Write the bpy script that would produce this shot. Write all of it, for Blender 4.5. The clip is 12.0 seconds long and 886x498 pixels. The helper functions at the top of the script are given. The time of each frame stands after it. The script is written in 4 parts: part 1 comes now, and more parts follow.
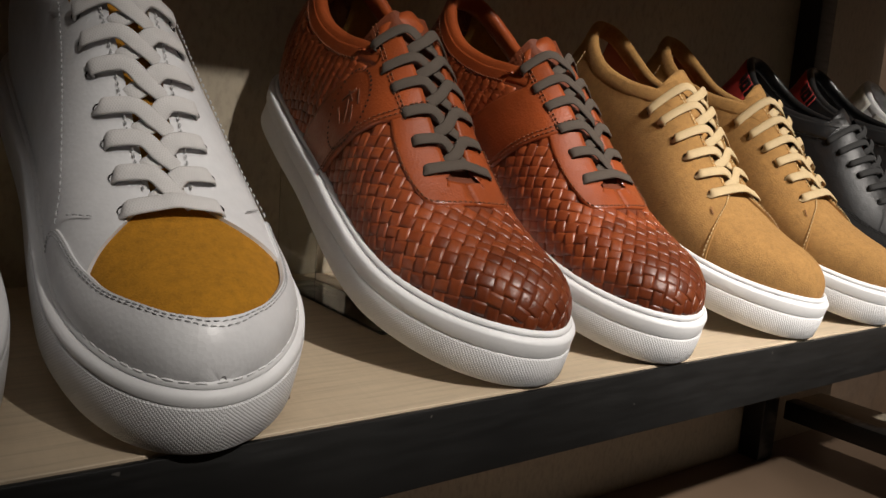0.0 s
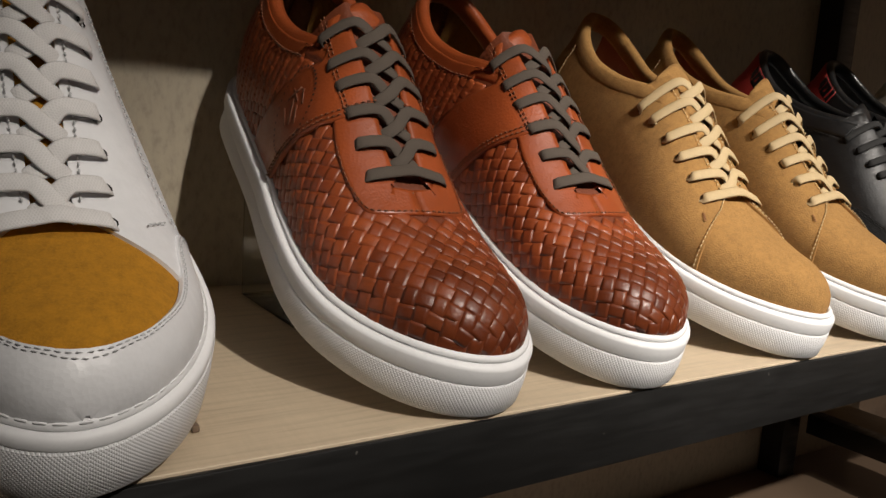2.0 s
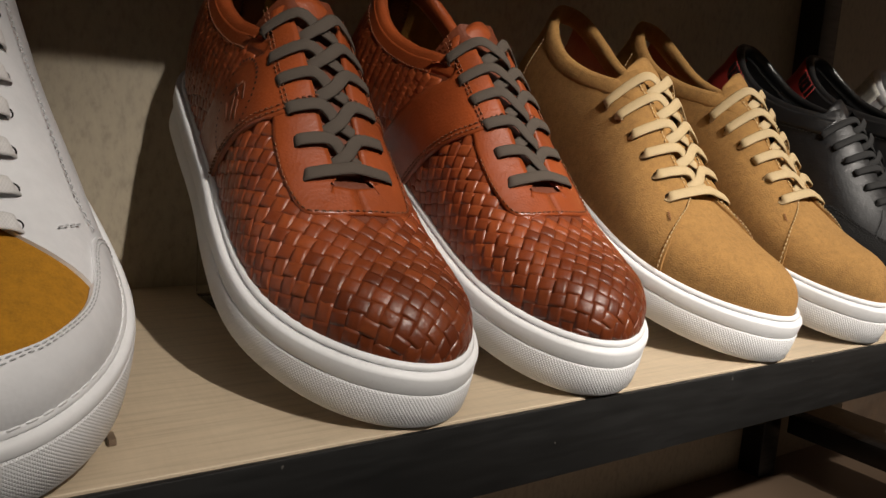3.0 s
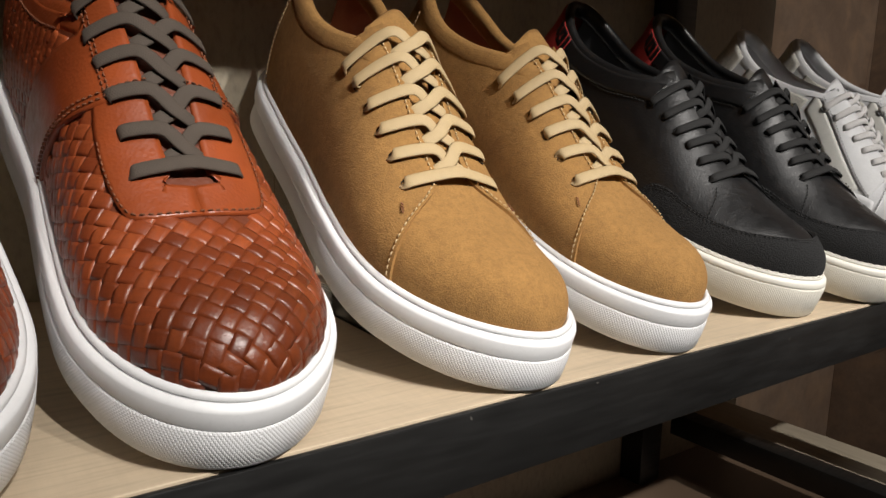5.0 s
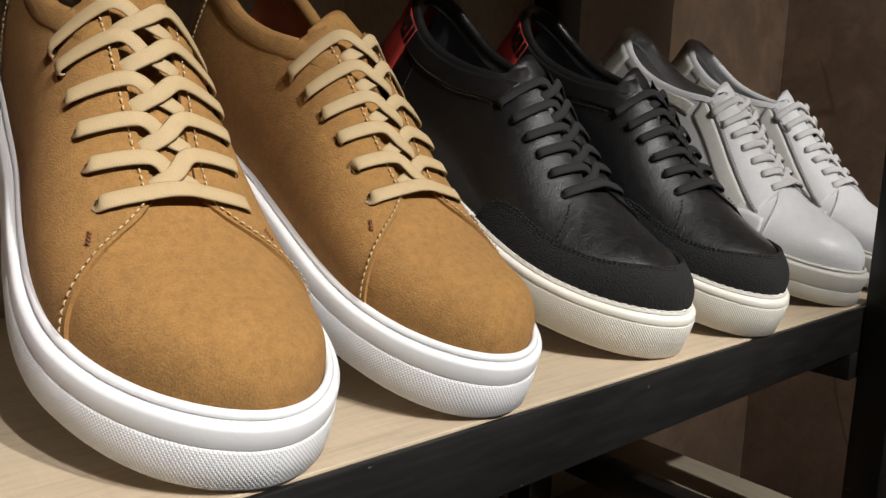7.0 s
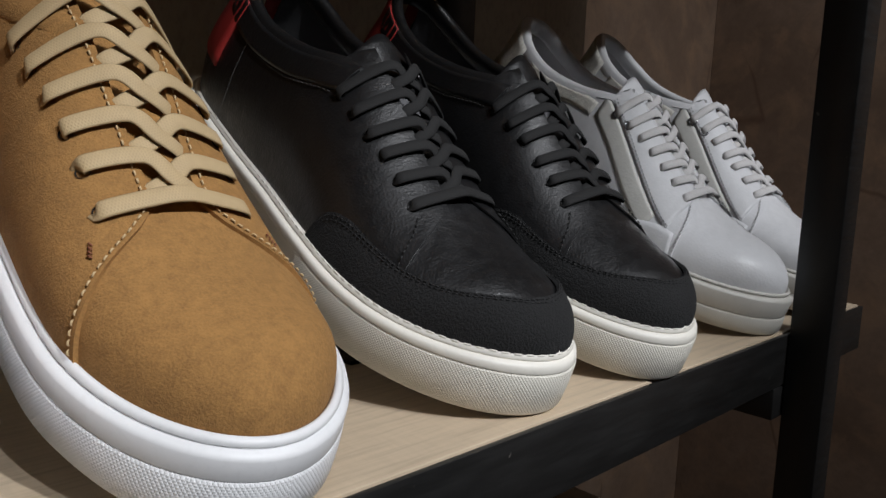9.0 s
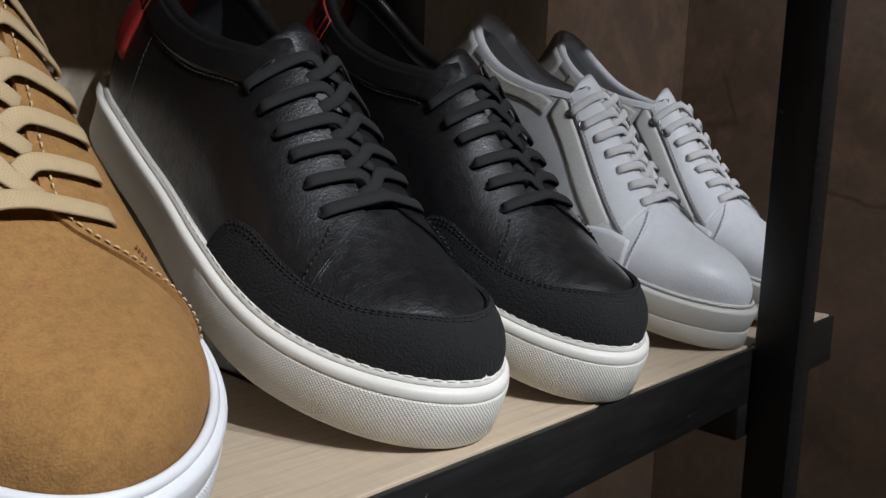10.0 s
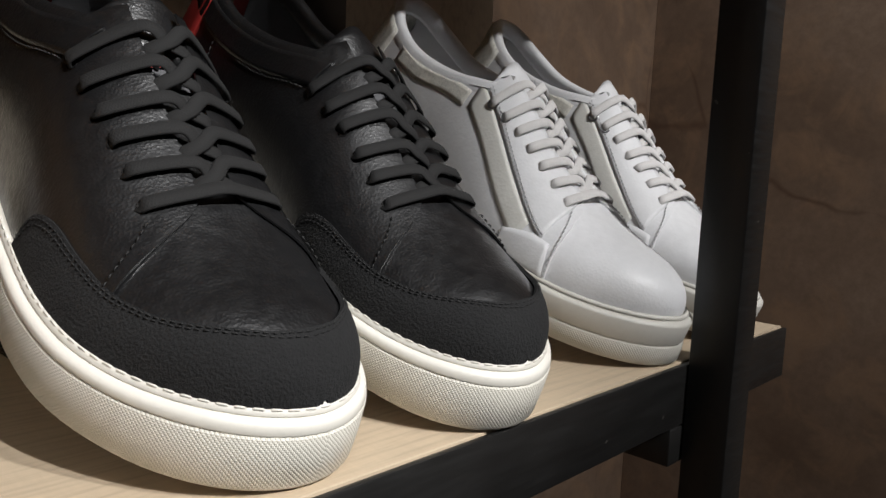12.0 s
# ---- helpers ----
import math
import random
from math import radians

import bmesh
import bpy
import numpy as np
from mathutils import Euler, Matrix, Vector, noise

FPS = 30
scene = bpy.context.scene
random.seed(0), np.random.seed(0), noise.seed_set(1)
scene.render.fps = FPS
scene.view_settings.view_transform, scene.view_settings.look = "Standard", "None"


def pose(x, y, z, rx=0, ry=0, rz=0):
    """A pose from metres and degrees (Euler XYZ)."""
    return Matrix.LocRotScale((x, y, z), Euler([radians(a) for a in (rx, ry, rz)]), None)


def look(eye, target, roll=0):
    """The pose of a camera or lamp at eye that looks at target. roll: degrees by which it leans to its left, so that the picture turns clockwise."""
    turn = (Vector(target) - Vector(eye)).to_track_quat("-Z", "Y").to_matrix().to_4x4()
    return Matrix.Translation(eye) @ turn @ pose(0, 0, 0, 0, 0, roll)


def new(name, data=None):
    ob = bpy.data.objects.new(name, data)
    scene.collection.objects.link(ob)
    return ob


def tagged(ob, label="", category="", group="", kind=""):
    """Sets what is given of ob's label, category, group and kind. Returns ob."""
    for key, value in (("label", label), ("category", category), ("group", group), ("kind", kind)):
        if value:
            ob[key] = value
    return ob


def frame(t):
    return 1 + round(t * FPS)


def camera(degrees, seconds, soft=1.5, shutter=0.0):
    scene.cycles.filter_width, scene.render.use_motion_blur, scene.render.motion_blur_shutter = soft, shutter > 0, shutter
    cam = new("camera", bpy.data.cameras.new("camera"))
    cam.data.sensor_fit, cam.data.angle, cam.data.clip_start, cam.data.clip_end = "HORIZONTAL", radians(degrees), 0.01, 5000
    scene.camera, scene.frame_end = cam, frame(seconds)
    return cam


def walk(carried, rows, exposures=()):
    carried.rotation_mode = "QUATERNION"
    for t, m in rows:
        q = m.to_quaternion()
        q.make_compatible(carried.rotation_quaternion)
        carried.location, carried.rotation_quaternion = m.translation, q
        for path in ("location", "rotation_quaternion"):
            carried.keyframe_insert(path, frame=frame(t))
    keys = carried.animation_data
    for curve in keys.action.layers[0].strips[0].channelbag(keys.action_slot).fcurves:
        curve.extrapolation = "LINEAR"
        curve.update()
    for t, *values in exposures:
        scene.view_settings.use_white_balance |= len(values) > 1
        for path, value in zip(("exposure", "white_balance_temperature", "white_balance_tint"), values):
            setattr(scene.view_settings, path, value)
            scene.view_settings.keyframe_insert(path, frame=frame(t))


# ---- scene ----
cam = camera(62.0, 12.0)
PATH = [
    (0, (-0.4046, -0.2553, 0.1175), (0.6621, 1.244, -0.1567), 4.21),
    (0.5, (-0.3904, -0.2546, 0.1175), (0.6552, 1.2601, -0.1545), 4.04),
    (1, (-0.3766, -0.2506, 0.1172), (0.6516, 1.2767, -0.15), 3.88),
    (1.5, (-0.3645, -0.2488, 0.1203), (0.644, 1.2888, -0.1624), 3.93),
    (2, (-0.3487, -0.2491, 0.1217), (0.6463, 1.2976, -0.1591), 3.74),
    (2.5, (-0.3293, -0.2468, 0.1233), (0.6759, 1.2907, -0.1717), 3.88),
    (4.3, (-0.2626, -0.2572, 0.1252), (0.7048, 1.3044, -0.1697), 2.54),
    (4.5, (-0.2319, -0.2509, 0.1269), (0.7354, 1.3075, -0.1844), 2.01),
    (5, (-0.1489, -0.2374, 0.1216), (0.9427, 1.2369, -0.1885), 1.70),
    (5.5, (-0.09, -0.2259, 0.1187), (1.0774, 1.192, -0.1783), 2.30),
    (6, (-0.0704, -0.2234, 0.1189), (1.0975, 1.1952, -0.172), 2.16),
    (6.5, (-0.0509, -0.2206, 0.122), (1.123, 1.1915, -0.1767), 2.49),
    (7, (-0.0284, -0.2162, 0.1219), (1.1709, 1.177, -0.1647), 2.08),
    (9, (0.0792, -0.1872, 0.1169), (1.3714, 1.127, -0.1368), 2.29),
    (9.5, (0.104, -0.181, 0.117), (1.4093, 1.1211, -0.1319), 2.18),
    (10, (0.1256, -0.1807, 0.115), (1.4462, 1.1081, -0.1215), 2.14),
    (10.5, (0.1435, -0.1798, 0.1124), (1.4698, 1.1044, -0.1182), 2.34),
    (11, (0.162, -0.1796, 0.1127), (1.4887, 1.104, -0.1181), 2.55),
    (11.5, (0.1785, -0.181, 0.1122), (1.5035, 1.1058, -0.1114), 2.69),
    (12, (0.1958, -0.1854, 0.1095), (1.532, 1.0904, -0.1102), 2.52),
]
walk(cam, [(t, look(eye, target, roll)) for t, eye, target, roll in PATH],
     [(0, -0.2, 6620, 10), (2.7, -0.33, 6750, 10), (4.5, -0.45, 6600, 10), (5.2, -0.34, 6350, 9), (7.2, -0.46, 6250, 9), (8.8, -0.88, 5850, 9), (10, -0.76, 5600, 9), (12, -0.32, 6050, 9)])

# ---------------------------------------------------------------- light
world = bpy.data.worlds.new("shop_air")
scene.world = world
world.use_nodes = True
world.node_tree.nodes["Background"].inputs[0].default_value = (1.0, 0.9, 0.78, 1)
world.node_tree.nodes["Background"].inputs[1].default_value = 0.07


def spot(eye, target, watts, size, blend, radius, colour):
    lamp = bpy.data.lights.new("spot_lamp", "SPOT")
    lamp.energy, lamp.spot_size, lamp.spot_blend, lamp.shadow_soft_size, lamp.color = watts, radians(size), blend, radius, colour
    ob = new("spot_lamp", lamp)
    ob.matrix_world = look(eye, target)
    return ob


WARM = (1.0, 0.945, 0.88)
SPOTS = [((0.30, -1.3, 1.22), (0.20, 0.10, 0.0), 165, 24, 0.9),
         ((0.02, -1.3, 1.22), (-0.09, 0.12, 0.0), 135, 22, 0.9),
         ((0.60, -1.3, 1.22), (0.52, 0.12, 0.0), 118, 28, 0.9),
         # the last spot is an unseen extra, added to brighten the right marble wall
         ((0.35, -1.3, 1.3), (1.3, 0.08, 0.1), 115, 42, 1.0)]
for eye, target, watts, size, blend in SPOTS:
    spot(eye, target, watts, size, blend, 0.02, WARM)
# unseen overhead fill, added for sheen on the leather and softer darks
fill_lamp = bpy.data.lights.new("overhead_fill_lamp", "AREA")
fill_lamp.shape, fill_lamp.size, fill_lamp.size_y, fill_lamp.energy, fill_lamp.color = "RECTANGLE", 2.4, 0.6, 9, (1.0, 0.95, 0.9)
new("overhead_fill_lamp", fill_lamp).matrix_world = look((0.2, -0.75, 1.85), (0.2, -0.3, 0.0))


# ---------------------------------------------------------------- materials
class Nodes:
    """A small writer of node materials."""

    def __init__(self, name):
        self.mat = bpy.data.materials.new(name)
        self.mat.use_nodes = True
        self.tree = self.mat.node_tree
        self.bsdf = self.tree.nodes["Principled BSDF"]

    def node(self, kind, **inputs):
        n = self.tree.nodes.new(kind)
        for key, value in inputs.items():
            self.put(n, key, value)
        return n

    def put(self, n, key, value):
        key = int(key[1:]) if key[0] == "i" and key[1:].isdigit() else key.replace("_", " ")
        if isinstance(value, bpy.types.NodeSocket):
            self.tree.links.new(value, n.inputs[key])
        else:
            n.inputs[key].default_value = value

    def surface(self, **inputs):
        for key, value in inputs.items():
            self.put(self.bsdf, key, value)

    def coords(self, which="Object"):
        return self.node("ShaderNodeTexCoord").outputs[which]

    def scaled(self, vec, scale, turn=(0, 0, 0)):
        m = self.node("ShaderNodeMapping", Vector=vec)
        m.inputs["Scale"].default_value = scale
        m.inputs["Rotation"].default_value = turn
        return m.outputs[0]

    def noise(self, vec, scale, detail=4.0, rough=0.55, distortion=0.0):
        return self.node("ShaderNodeTexNoise", Vector=vec, Scale=scale, Detail=detail, Roughness=rough, Distortion=distortion).outputs[0]

    def ramp(self, fac, stops):
        n = self.node("ShaderNodeValToRGB", Fac=fac)
        els = n.color_ramp.elements
        while len(els) < len(stops):
            els.new(0.5)
        for el, (pos, col) in zip(els, stops):
            el.position = pos
            el.color = (*col, 1) if len(col) == 3 else col
        return n.outputs[0]

    def grey(self, fac, a, b, lo=0.3, hi=0.7):
        n = self.node("ShaderNodeMapRange", i0=fac, i1=lo, i2=hi, i3=a, i4=b)
        return n.outputs[0]

    def math(self, op, a, b=0.0):
        n = self.node("ShaderNodeMath")
        n.operation = op
        self.put(n, "i0", a)
        self.put(n, "i1", b)
        return n.outputs[0]

    def mix(self, fac, a, b, kind="MIX"):
        n = self.node("ShaderNodeMixRGB", Fac=fac)
        n.blend_type = kind
        self.put(n, "i1", a if isinstance(a, bpy.types.NodeSocket) else (*a, 1))
        self.put(n, "i2", b if isinstance(b, bpy.types.NodeSocket) else (*b, 1))
        return n.outputs[0]

    def bump(self, height, strength, distance, under=None):
        n = self.node("ShaderNodeBump", Height=height, Strength=strength, Distance=distance)
        if under is not None:
            self.put(n, "Normal", under)
        return n.outputs[0]


def shade(c, k):
    return tuple(min(1.0, x * k) for x in c)


def leather(name, colour, rough=0.42, grain=0.35, size=420.0, dark=0.72, crease=0.0, coat=0.0):
    n = Nodes(name)
    c = n.coords()
    big, mid = n.noise(c, 22, 5), n.noise(c, 160, 3)
    col = n.ramp(big, [(0.3, shade(colour, dark)), (0.7, shade(colour, 1.08))])
    col = n.mix(n.grey(mid, 0.0, 0.25), col, shade(colour, 0.8))
    vor = n.node("ShaderNodeTexVoronoi", Vector=c, Scale=size)
    vor.feature = "F1"
    h = n.bump(vor.outputs[0], grain, 0.0006)
    if crease:
        h = n.bump(n.noise(n.scaled(c, (55, 150, 150)), 1.0, 5, 0.65, 0.6), crease, 0.0022, h)
    h = n.bump(big, 0.12, 0.003, h)
    n.surface(Base_Color=col, Roughness=n.grey(mid, rough - 0.07, rough + 0.1), Normal=h)
    n.bsdf.inputs["Coat Weight"].default_value = coat
    n.bsdf.inputs["Coat Roughness"].default_value = 0.25
    return n.mat


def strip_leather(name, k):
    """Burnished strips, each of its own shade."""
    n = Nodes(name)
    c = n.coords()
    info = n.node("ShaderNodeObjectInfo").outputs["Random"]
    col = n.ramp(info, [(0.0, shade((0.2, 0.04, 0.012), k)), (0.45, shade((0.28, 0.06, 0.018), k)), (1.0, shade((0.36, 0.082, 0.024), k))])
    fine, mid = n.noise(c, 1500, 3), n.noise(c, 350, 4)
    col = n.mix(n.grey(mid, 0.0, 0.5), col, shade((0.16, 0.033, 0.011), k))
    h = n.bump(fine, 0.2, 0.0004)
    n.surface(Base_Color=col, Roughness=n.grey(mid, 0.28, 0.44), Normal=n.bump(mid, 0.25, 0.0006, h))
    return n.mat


def suede(name, colour, dark=0.74, nap=0.45, sheen=0.2, fibre=1100):
    n = Nodes(name)
    c = n.coords()
    big, mid, fine = n.noise(c, 45, 5, 0.65, 0.8), n.noise(c, 230, 6, 0.7), n.noise(c, fibre, 3)
    col = n.ramp(big, [(0.28, shade(colour, dark)), (0.72, shade(colour, 1.12))])
    col = n.mix(n.grey(mid, 0.0, 0.8, 0.4, 0.66), col, shade(colour, 0.62))
    col = n.mix(n.grey(fine, 0.0, 0.5, 0.4, 0.75), col, shade(colour, 1.25))
    h = n.bump(fine, nap, 0.0012)
    n.surface(Base_Color=col, Roughness=0.95, Normal=n.bump(mid, 0.25, 0.0012, h))
    n.bsdf.inputs["Sheen Weight"].default_value = sheen
    n.bsdf.inputs["Sheen Tint"].default_value = (*shade(colour, 1.3), 1)
    return n.mat


def rubber(name, colour, knurl=False, rough=0.5):
    n = Nodes(name)
    c = n.coords()
    big = n.noise(c, 25, 4)
    col = n.ramp(big, [(0.3, shade(colour, 0.9)), (0.7, colour)])
    speck = n.noise(c, 500, 2)
    col = n.mix(n.grey(speck, 0.0, 0.12, 0.55, 0.75), col, shade(colour, 0.6))
    h = n.bump(speck, 0.05, 0.0005)
    if knurl:
        uv = n.coords("UV")
        sep = n.node("ShaderNodeSeparateXYZ", i0=uv)
        x, y = sep.outputs[0], sep.outputs[1]
        a = n.math("PINGPONG", n.math("ADD", x, y), 0.5)
        b = n.math("PINGPONG", n.math("SUBTRACT", x, y), 0.5)
        h = n.bump(n.math("MINIMUM", a, b), 0.6, 0.0009, h)
    n.surface(Base_Color=col, Roughness=rough, Normal=h)
    return n.mat


def cloth(name, colour, size=900.0, waxed=0.85):
    n = Nodes(name)
    uv = n.coords("UV")
    sep = n.node("ShaderNodeSeparateXYZ", i0=uv)
    x, y = sep.outputs[0], sep.outputs[1]
    a = n.math("PINGPONG", n.math("ADD", x, y), 0.5)
    b = n.math("PINGPONG", n.math("SUBTRACT", x, y), 0.5)
    weave = n.math("MAXIMUM", a, b)
    spots = n.noise(n.coords(), 200, 4)
    col = n.mix(n.grey(weave, 0.0, 0.35, 0.5, 0.2), colour, shade(colour, 0.6))
    col = n.mix(n.grey(spots, 0.0, 0.4), col, shade(colour, 0.75))
    n.surface(Base_Color=col, Roughness=waxed, Normal=n.bump(weave, 0.4, 0.0004))
    return n.mat


def plain(name, colour, rough=0.5, metal=0.0, bump=0.1, scale=300.0, vary=0.85):
    n = Nodes(name)
    c = n.coords()
    f, g = n.noise(c, scale, 3), n.noise(c, 14, 4)
    col = n.ramp(g, [(0.3, shade(colour, vary)), (0.7, colour)])
    n.surface(Base_Color=col, Roughness=n.grey(g, rough - 0.06, rough + 0.08), Metallic=metal, Normal=n.bump(f, bump, 0.0005))
    return n.mat


def board(name, colour, stretch=(6, 90, 90), strong=0.5):
    """A pale laminate with fine woven grain along x."""
    n = Nodes(name)
    c = n.coords()
    grain = n.noise(n.scaled(c, stretch), 3.0, 6, 0.65)
    cross = n.noise(n.scaled(c, (160, 22, 60)), 2.0, 3, 0.6)
    blot = n.noise(c, 5, 3)
    col = n.ramp(grain, [(0.3, shade(colour, 0.74)), (0.5, colour), (0.72, shade(colour, 1.1))])
    col = n.mix(n.grey(cross, 0.0, strong * 0.5), col, shade(colour, 0.72))
    col = n.mix(n.grey(blot, 0.0, 0.2), col, shade(colour, 0.8))
    n.surface(Base_Color=col, Roughness=n.grey(grain, 0.5, 0.62), Normal=n.bump(grain, 0.12, 0.0008))
    return n.mat


def marble(name):
    n = Nodes(name)
    c = n.coords()
    cloud = n.noise(c, 3.2, 8, 0.6, 0.8)
    warp = n.node("ShaderNodeTexNoise", Vector=c, Scale=5.0, Detail=2.5, Roughness=0.6).outputs[1]
    bent = n.mix(0.05, n.scaled(c, (1, 1, 0.5), (0.5, 0.3, 0.6)), warp)
    crack = n.node("ShaderNodeTexVoronoi", Vector=bent, Scale=4.5)
    crack.feature = "DISTANCE_TO_EDGE"
    band = n.math("ADD", crack.outputs[0], n.grey(n.noise(c, 6, 3), 0.0, 0.02, 0.42, 0.58))
    fine = n.noise(c, 70, 6, 0.7)
    col = n.ramp(cloud, [(0.3, (0.17, 0.115, 0.08)), (0.5, (0.25, 0.175, 0.125)), (0.72, (0.34, 0.25, 0.185))])
    col = n.mix(n.grey(fine, 0.0, 0.5), col, (0.13, 0.085, 0.06))
    stain = n.noise(c, 14, 6, 0.65, 0.5)
    col = n.mix(n.grey(stain, 0.0, 0.65, 0.48, 0.72), col, (0.36, 0.23, 0.14))
    col = n.mix(n.grey(band, 0.6, 0.0, 0.002, 0.012), col, (0.1, 0.055, 0.035))
    n.surface(Base_Color=col, Roughness=0.35, Normal=n.bump(fine, 0.03, 0.001))
    return n.mat


def paint_black(name, rough=0.38):
    n = Nodes(name)
    c = n.coords()
    f, g, s = n.noise(c, 420, 3), n.noise(c, 9, 4), n.noise(n.scaled(c, (30, 240, 240)), 1.0, 4)
    chips = n.grey(n.noise(c, 130, 2, 0.5), 0.0, 0.6, 0.76, 0.78)
    col = n.mix(chips, n.ramp(g, [(0.3, (0.008, 0.008, 0.008)), (0.7, (0.014, 0.0135, 0.013))]), (0.12, 0.11, 0.1))
    n.surface(Base_Color=col, Roughness=n.grey(s, rough - 0.08, rough + 0.14), Normal=n.bump(f, 0.08, 0.0006))
    return n.mat


def clear(name):
    """Thin clear sheet: mostly see-through, with a Fresnel gloss."""
    n = Nodes(name)
    see = n.node("ShaderNodeBsdfTransparent", Color=(0.93, 0.95, 0.94, 1))
    gloss = n.node("ShaderNodeBsdfGlossy", Roughness=0.05)
    mix = n.node("ShaderNodeMixShader", Fac=n.node("ShaderNodeFresnel", IOR=1.45).outputs[0])
    n.tree.links.new(see.outputs[0], mix.inputs[1])
    n.tree.links.new(gloss.outputs[0], mix.inputs[2])
    n.tree.links.new(mix.outputs[0], n.tree.nodes["Material Output"].inputs[0])
    return n.mat


M = dict(
    wood=board("oak_laminate", (0.56, 0.45, 0.32)),
    panel=board("beige_panel", (0.42, 0.36, 0.27), (60, 8, 30), 0.15),
    black=paint_black("black_steel"),
    marble=marble("brown_marble"),
    acrylic=clear("clear_acrylic"),
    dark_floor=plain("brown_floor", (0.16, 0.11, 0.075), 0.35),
    wall=plain("shop_wall", (0.3, 0.25, 0.2), 0.8),
    white_rubber=rubber("white_rubber", (0.80, 0.80, 0.81)),
    white_knurl=rubber("white_knurled_rubber", (0.78, 0.78, 0.79), True),
    cream_rubber=rubber("cream_rubber", (0.76, 0.73, 0.66)),
    cream_knurl=rubber("cream_knurled_rubber", (0.72, 0.69, 0.61), True),
    grey_rubber=rubber("grey_white_rubber", (0.62, 0.60, 0.55)),
    grey_knurl=rubber("grey_white_knurled_rubber", (0.58, 0.56, 0.50), True),
    outsole=rubber("outsole_rubber", (0.6, 0.59, 0.56)),
    white_leather=leather("white_leather", (0.74, 0.74, 0.755), 0.42, 0.12, 500, 0.92, 0.06),
    mustard=suede("mustard_suede", (0.41, 0.18, 0.008), 0.85, 0.25),
    cognac=leather("cognac_leather", (0.33, 0.068, 0.018), 0.36, 0.2, 650, 0.6, 0.05, 0.15),
    tan_suede=suede("tan_suede", (0.33, 0.172, 0.05)),
    black_leather=leather("black_leather", (0.008, 0.008, 0.0086), 0.36, 0.22, 800, 0.8, 0.18, 0.5),
    black_suede=suede("black_suede", (0.0085, 0.0085, 0.009), 0.6, 0.7, 0.0, 900),
    red=plain("red_lining", (0.35, 0.022, 0.018), 0.6),
    grey_lining=plain("grey_lining", (0.09, 0.09, 0.095), 0.9, 0, 0.4, 900),
    white_lining=plain("white_lining", (0.62, 0.62, 0.63), 0.8, 0, 0.4, 900),
    mustard_lining=suede("ochre_lining", (0.24, 0.12, 0.02)),
    rust_lining=leather("rust_lining", (0.3, 0.09, 0.025), 0.5),
    grey_suede=suede("pale_grey_suede", (0.66, 0.64, 0.58), 0.92, 0.3),
    pale_leather=leather("pale_grey_leather", (0.68, 0.67, 0.63), 0.45, 0.15, 500, 0.94, 0.05),
    white_lace=cloth("white_lace", (0.74, 0.72, 0.71)),
    brown_lace=cloth("brown_grey_lace", (0.085, 0.065, 0.05)),
    beige_lace=cloth("beige_lace", (0.50, 0.37, 0.20), 900, 0.7),
    black_lace=cloth("black_lace", (0.0055, 0.0052, 0.0052)),
    white_thread=plain("white_thread", (0.6, 0.6, 0.6), 0.8),
    grey_thread=plain("grey_thread", (0.5, 0.5, 0.51), 0.8),
    tan_thread=plain("tan_thread", (0.62, 0.46, 0.25), 0.8),
    brown_thread=plain("brown_thread", (0.2, 0.07, 0.03), 0.8),
    black_thread=plain("black_thread", (0.012, 0.012, 0.012), 0.7),
    dim_thread=plain("dim_thread", (0.06, 0.06, 0.06), 0.8),
    # near-black colour that paints the shade inside eyelets and punched holes
    hole=plain("hole_shade", (0.008, 0.006, 0.005), 0.9),
    steel=plain("dull_eyelet", (0.35, 0.35, 0.36), 0.3, 1.0),
)


# ---------------------------------------------------------------- mesh helpers
def part(name, bm, material, parent=None, label="", smooth=True, sharp=None):
    me = bpy.data.meshes.new(name)
    bm.to_mesh(me)
    bm.free()
    me.materials.append(material)
    if smooth:
        me.shade_smooth()
        if sharp:
            me.set_sharp_from_angle(angle=radians(sharp))
    ob = new(name, me)
    ob.parent = parent
    return tagged(ob, label)


def box(lo, hi, bevel=0.0, segments=2):
    bm = bmesh.new()
    bmesh.ops.create_cube(bm, size=1)
    lo, hi = Vector(lo), Vector(hi)
    for v in bm.verts:
        v.co = Vector((lo[i] + (v.co[i] + 0.5) * (hi[i] - lo[i]) for i in range(3)))
    if bevel:
        bmesh.ops.bevel(bm, geom=bm.edges[:], offset=bevel, segments=segments, affect="EDGES", profile=0.5)
    return bm


def thing(name, label, category, group="", kind="", at=None):
    ob = new(name)
    ob.empty_display_size = 0.02
    if at is not None:
        ob.matrix_world = at
    return tagged(ob, label, category, group, kind)


def solid(name, lo, hi, material, label, category, kind="structure", bevel=0.001):
    return tagged(part(name, box(lo, hi, bevel), material, None, "", True, 40), label, category, "", kind)


# ---------------------------------------------------------------- the place
BACK, END, LOW = 0.296, 0.756, -0.0368
POST = 0.596
solid("floor", (-3.0, -2.6, -0.8), (3.2, 1.2, -0.75), M["dark_floor"], "dark brown polished shop floor", "floor")
solid("ceiling", (-3.0, -2.6, 1.9), (3.2, 1.2, 1.95), M["wall"], "plain shop ceiling in shade", "ceiling")
solid("wall_left", (-3.05, -2.6, -0.75), (-3.0, 1.2, 1.9), M["wall"], "plain brown shop wall in shade", "wall")
solid("wall_behind", (-3.0, -2.65, -0.75), (3.2, -2.6, 1.9), M["wall"], "plain brown shop wall behind the aisle", "wall")
solid("wall_back", (-3.0, 0.42, -0.75), (3.2, 0.5, 1.9), M["marble"], "veined brown marble wall behind the rack", "wall")
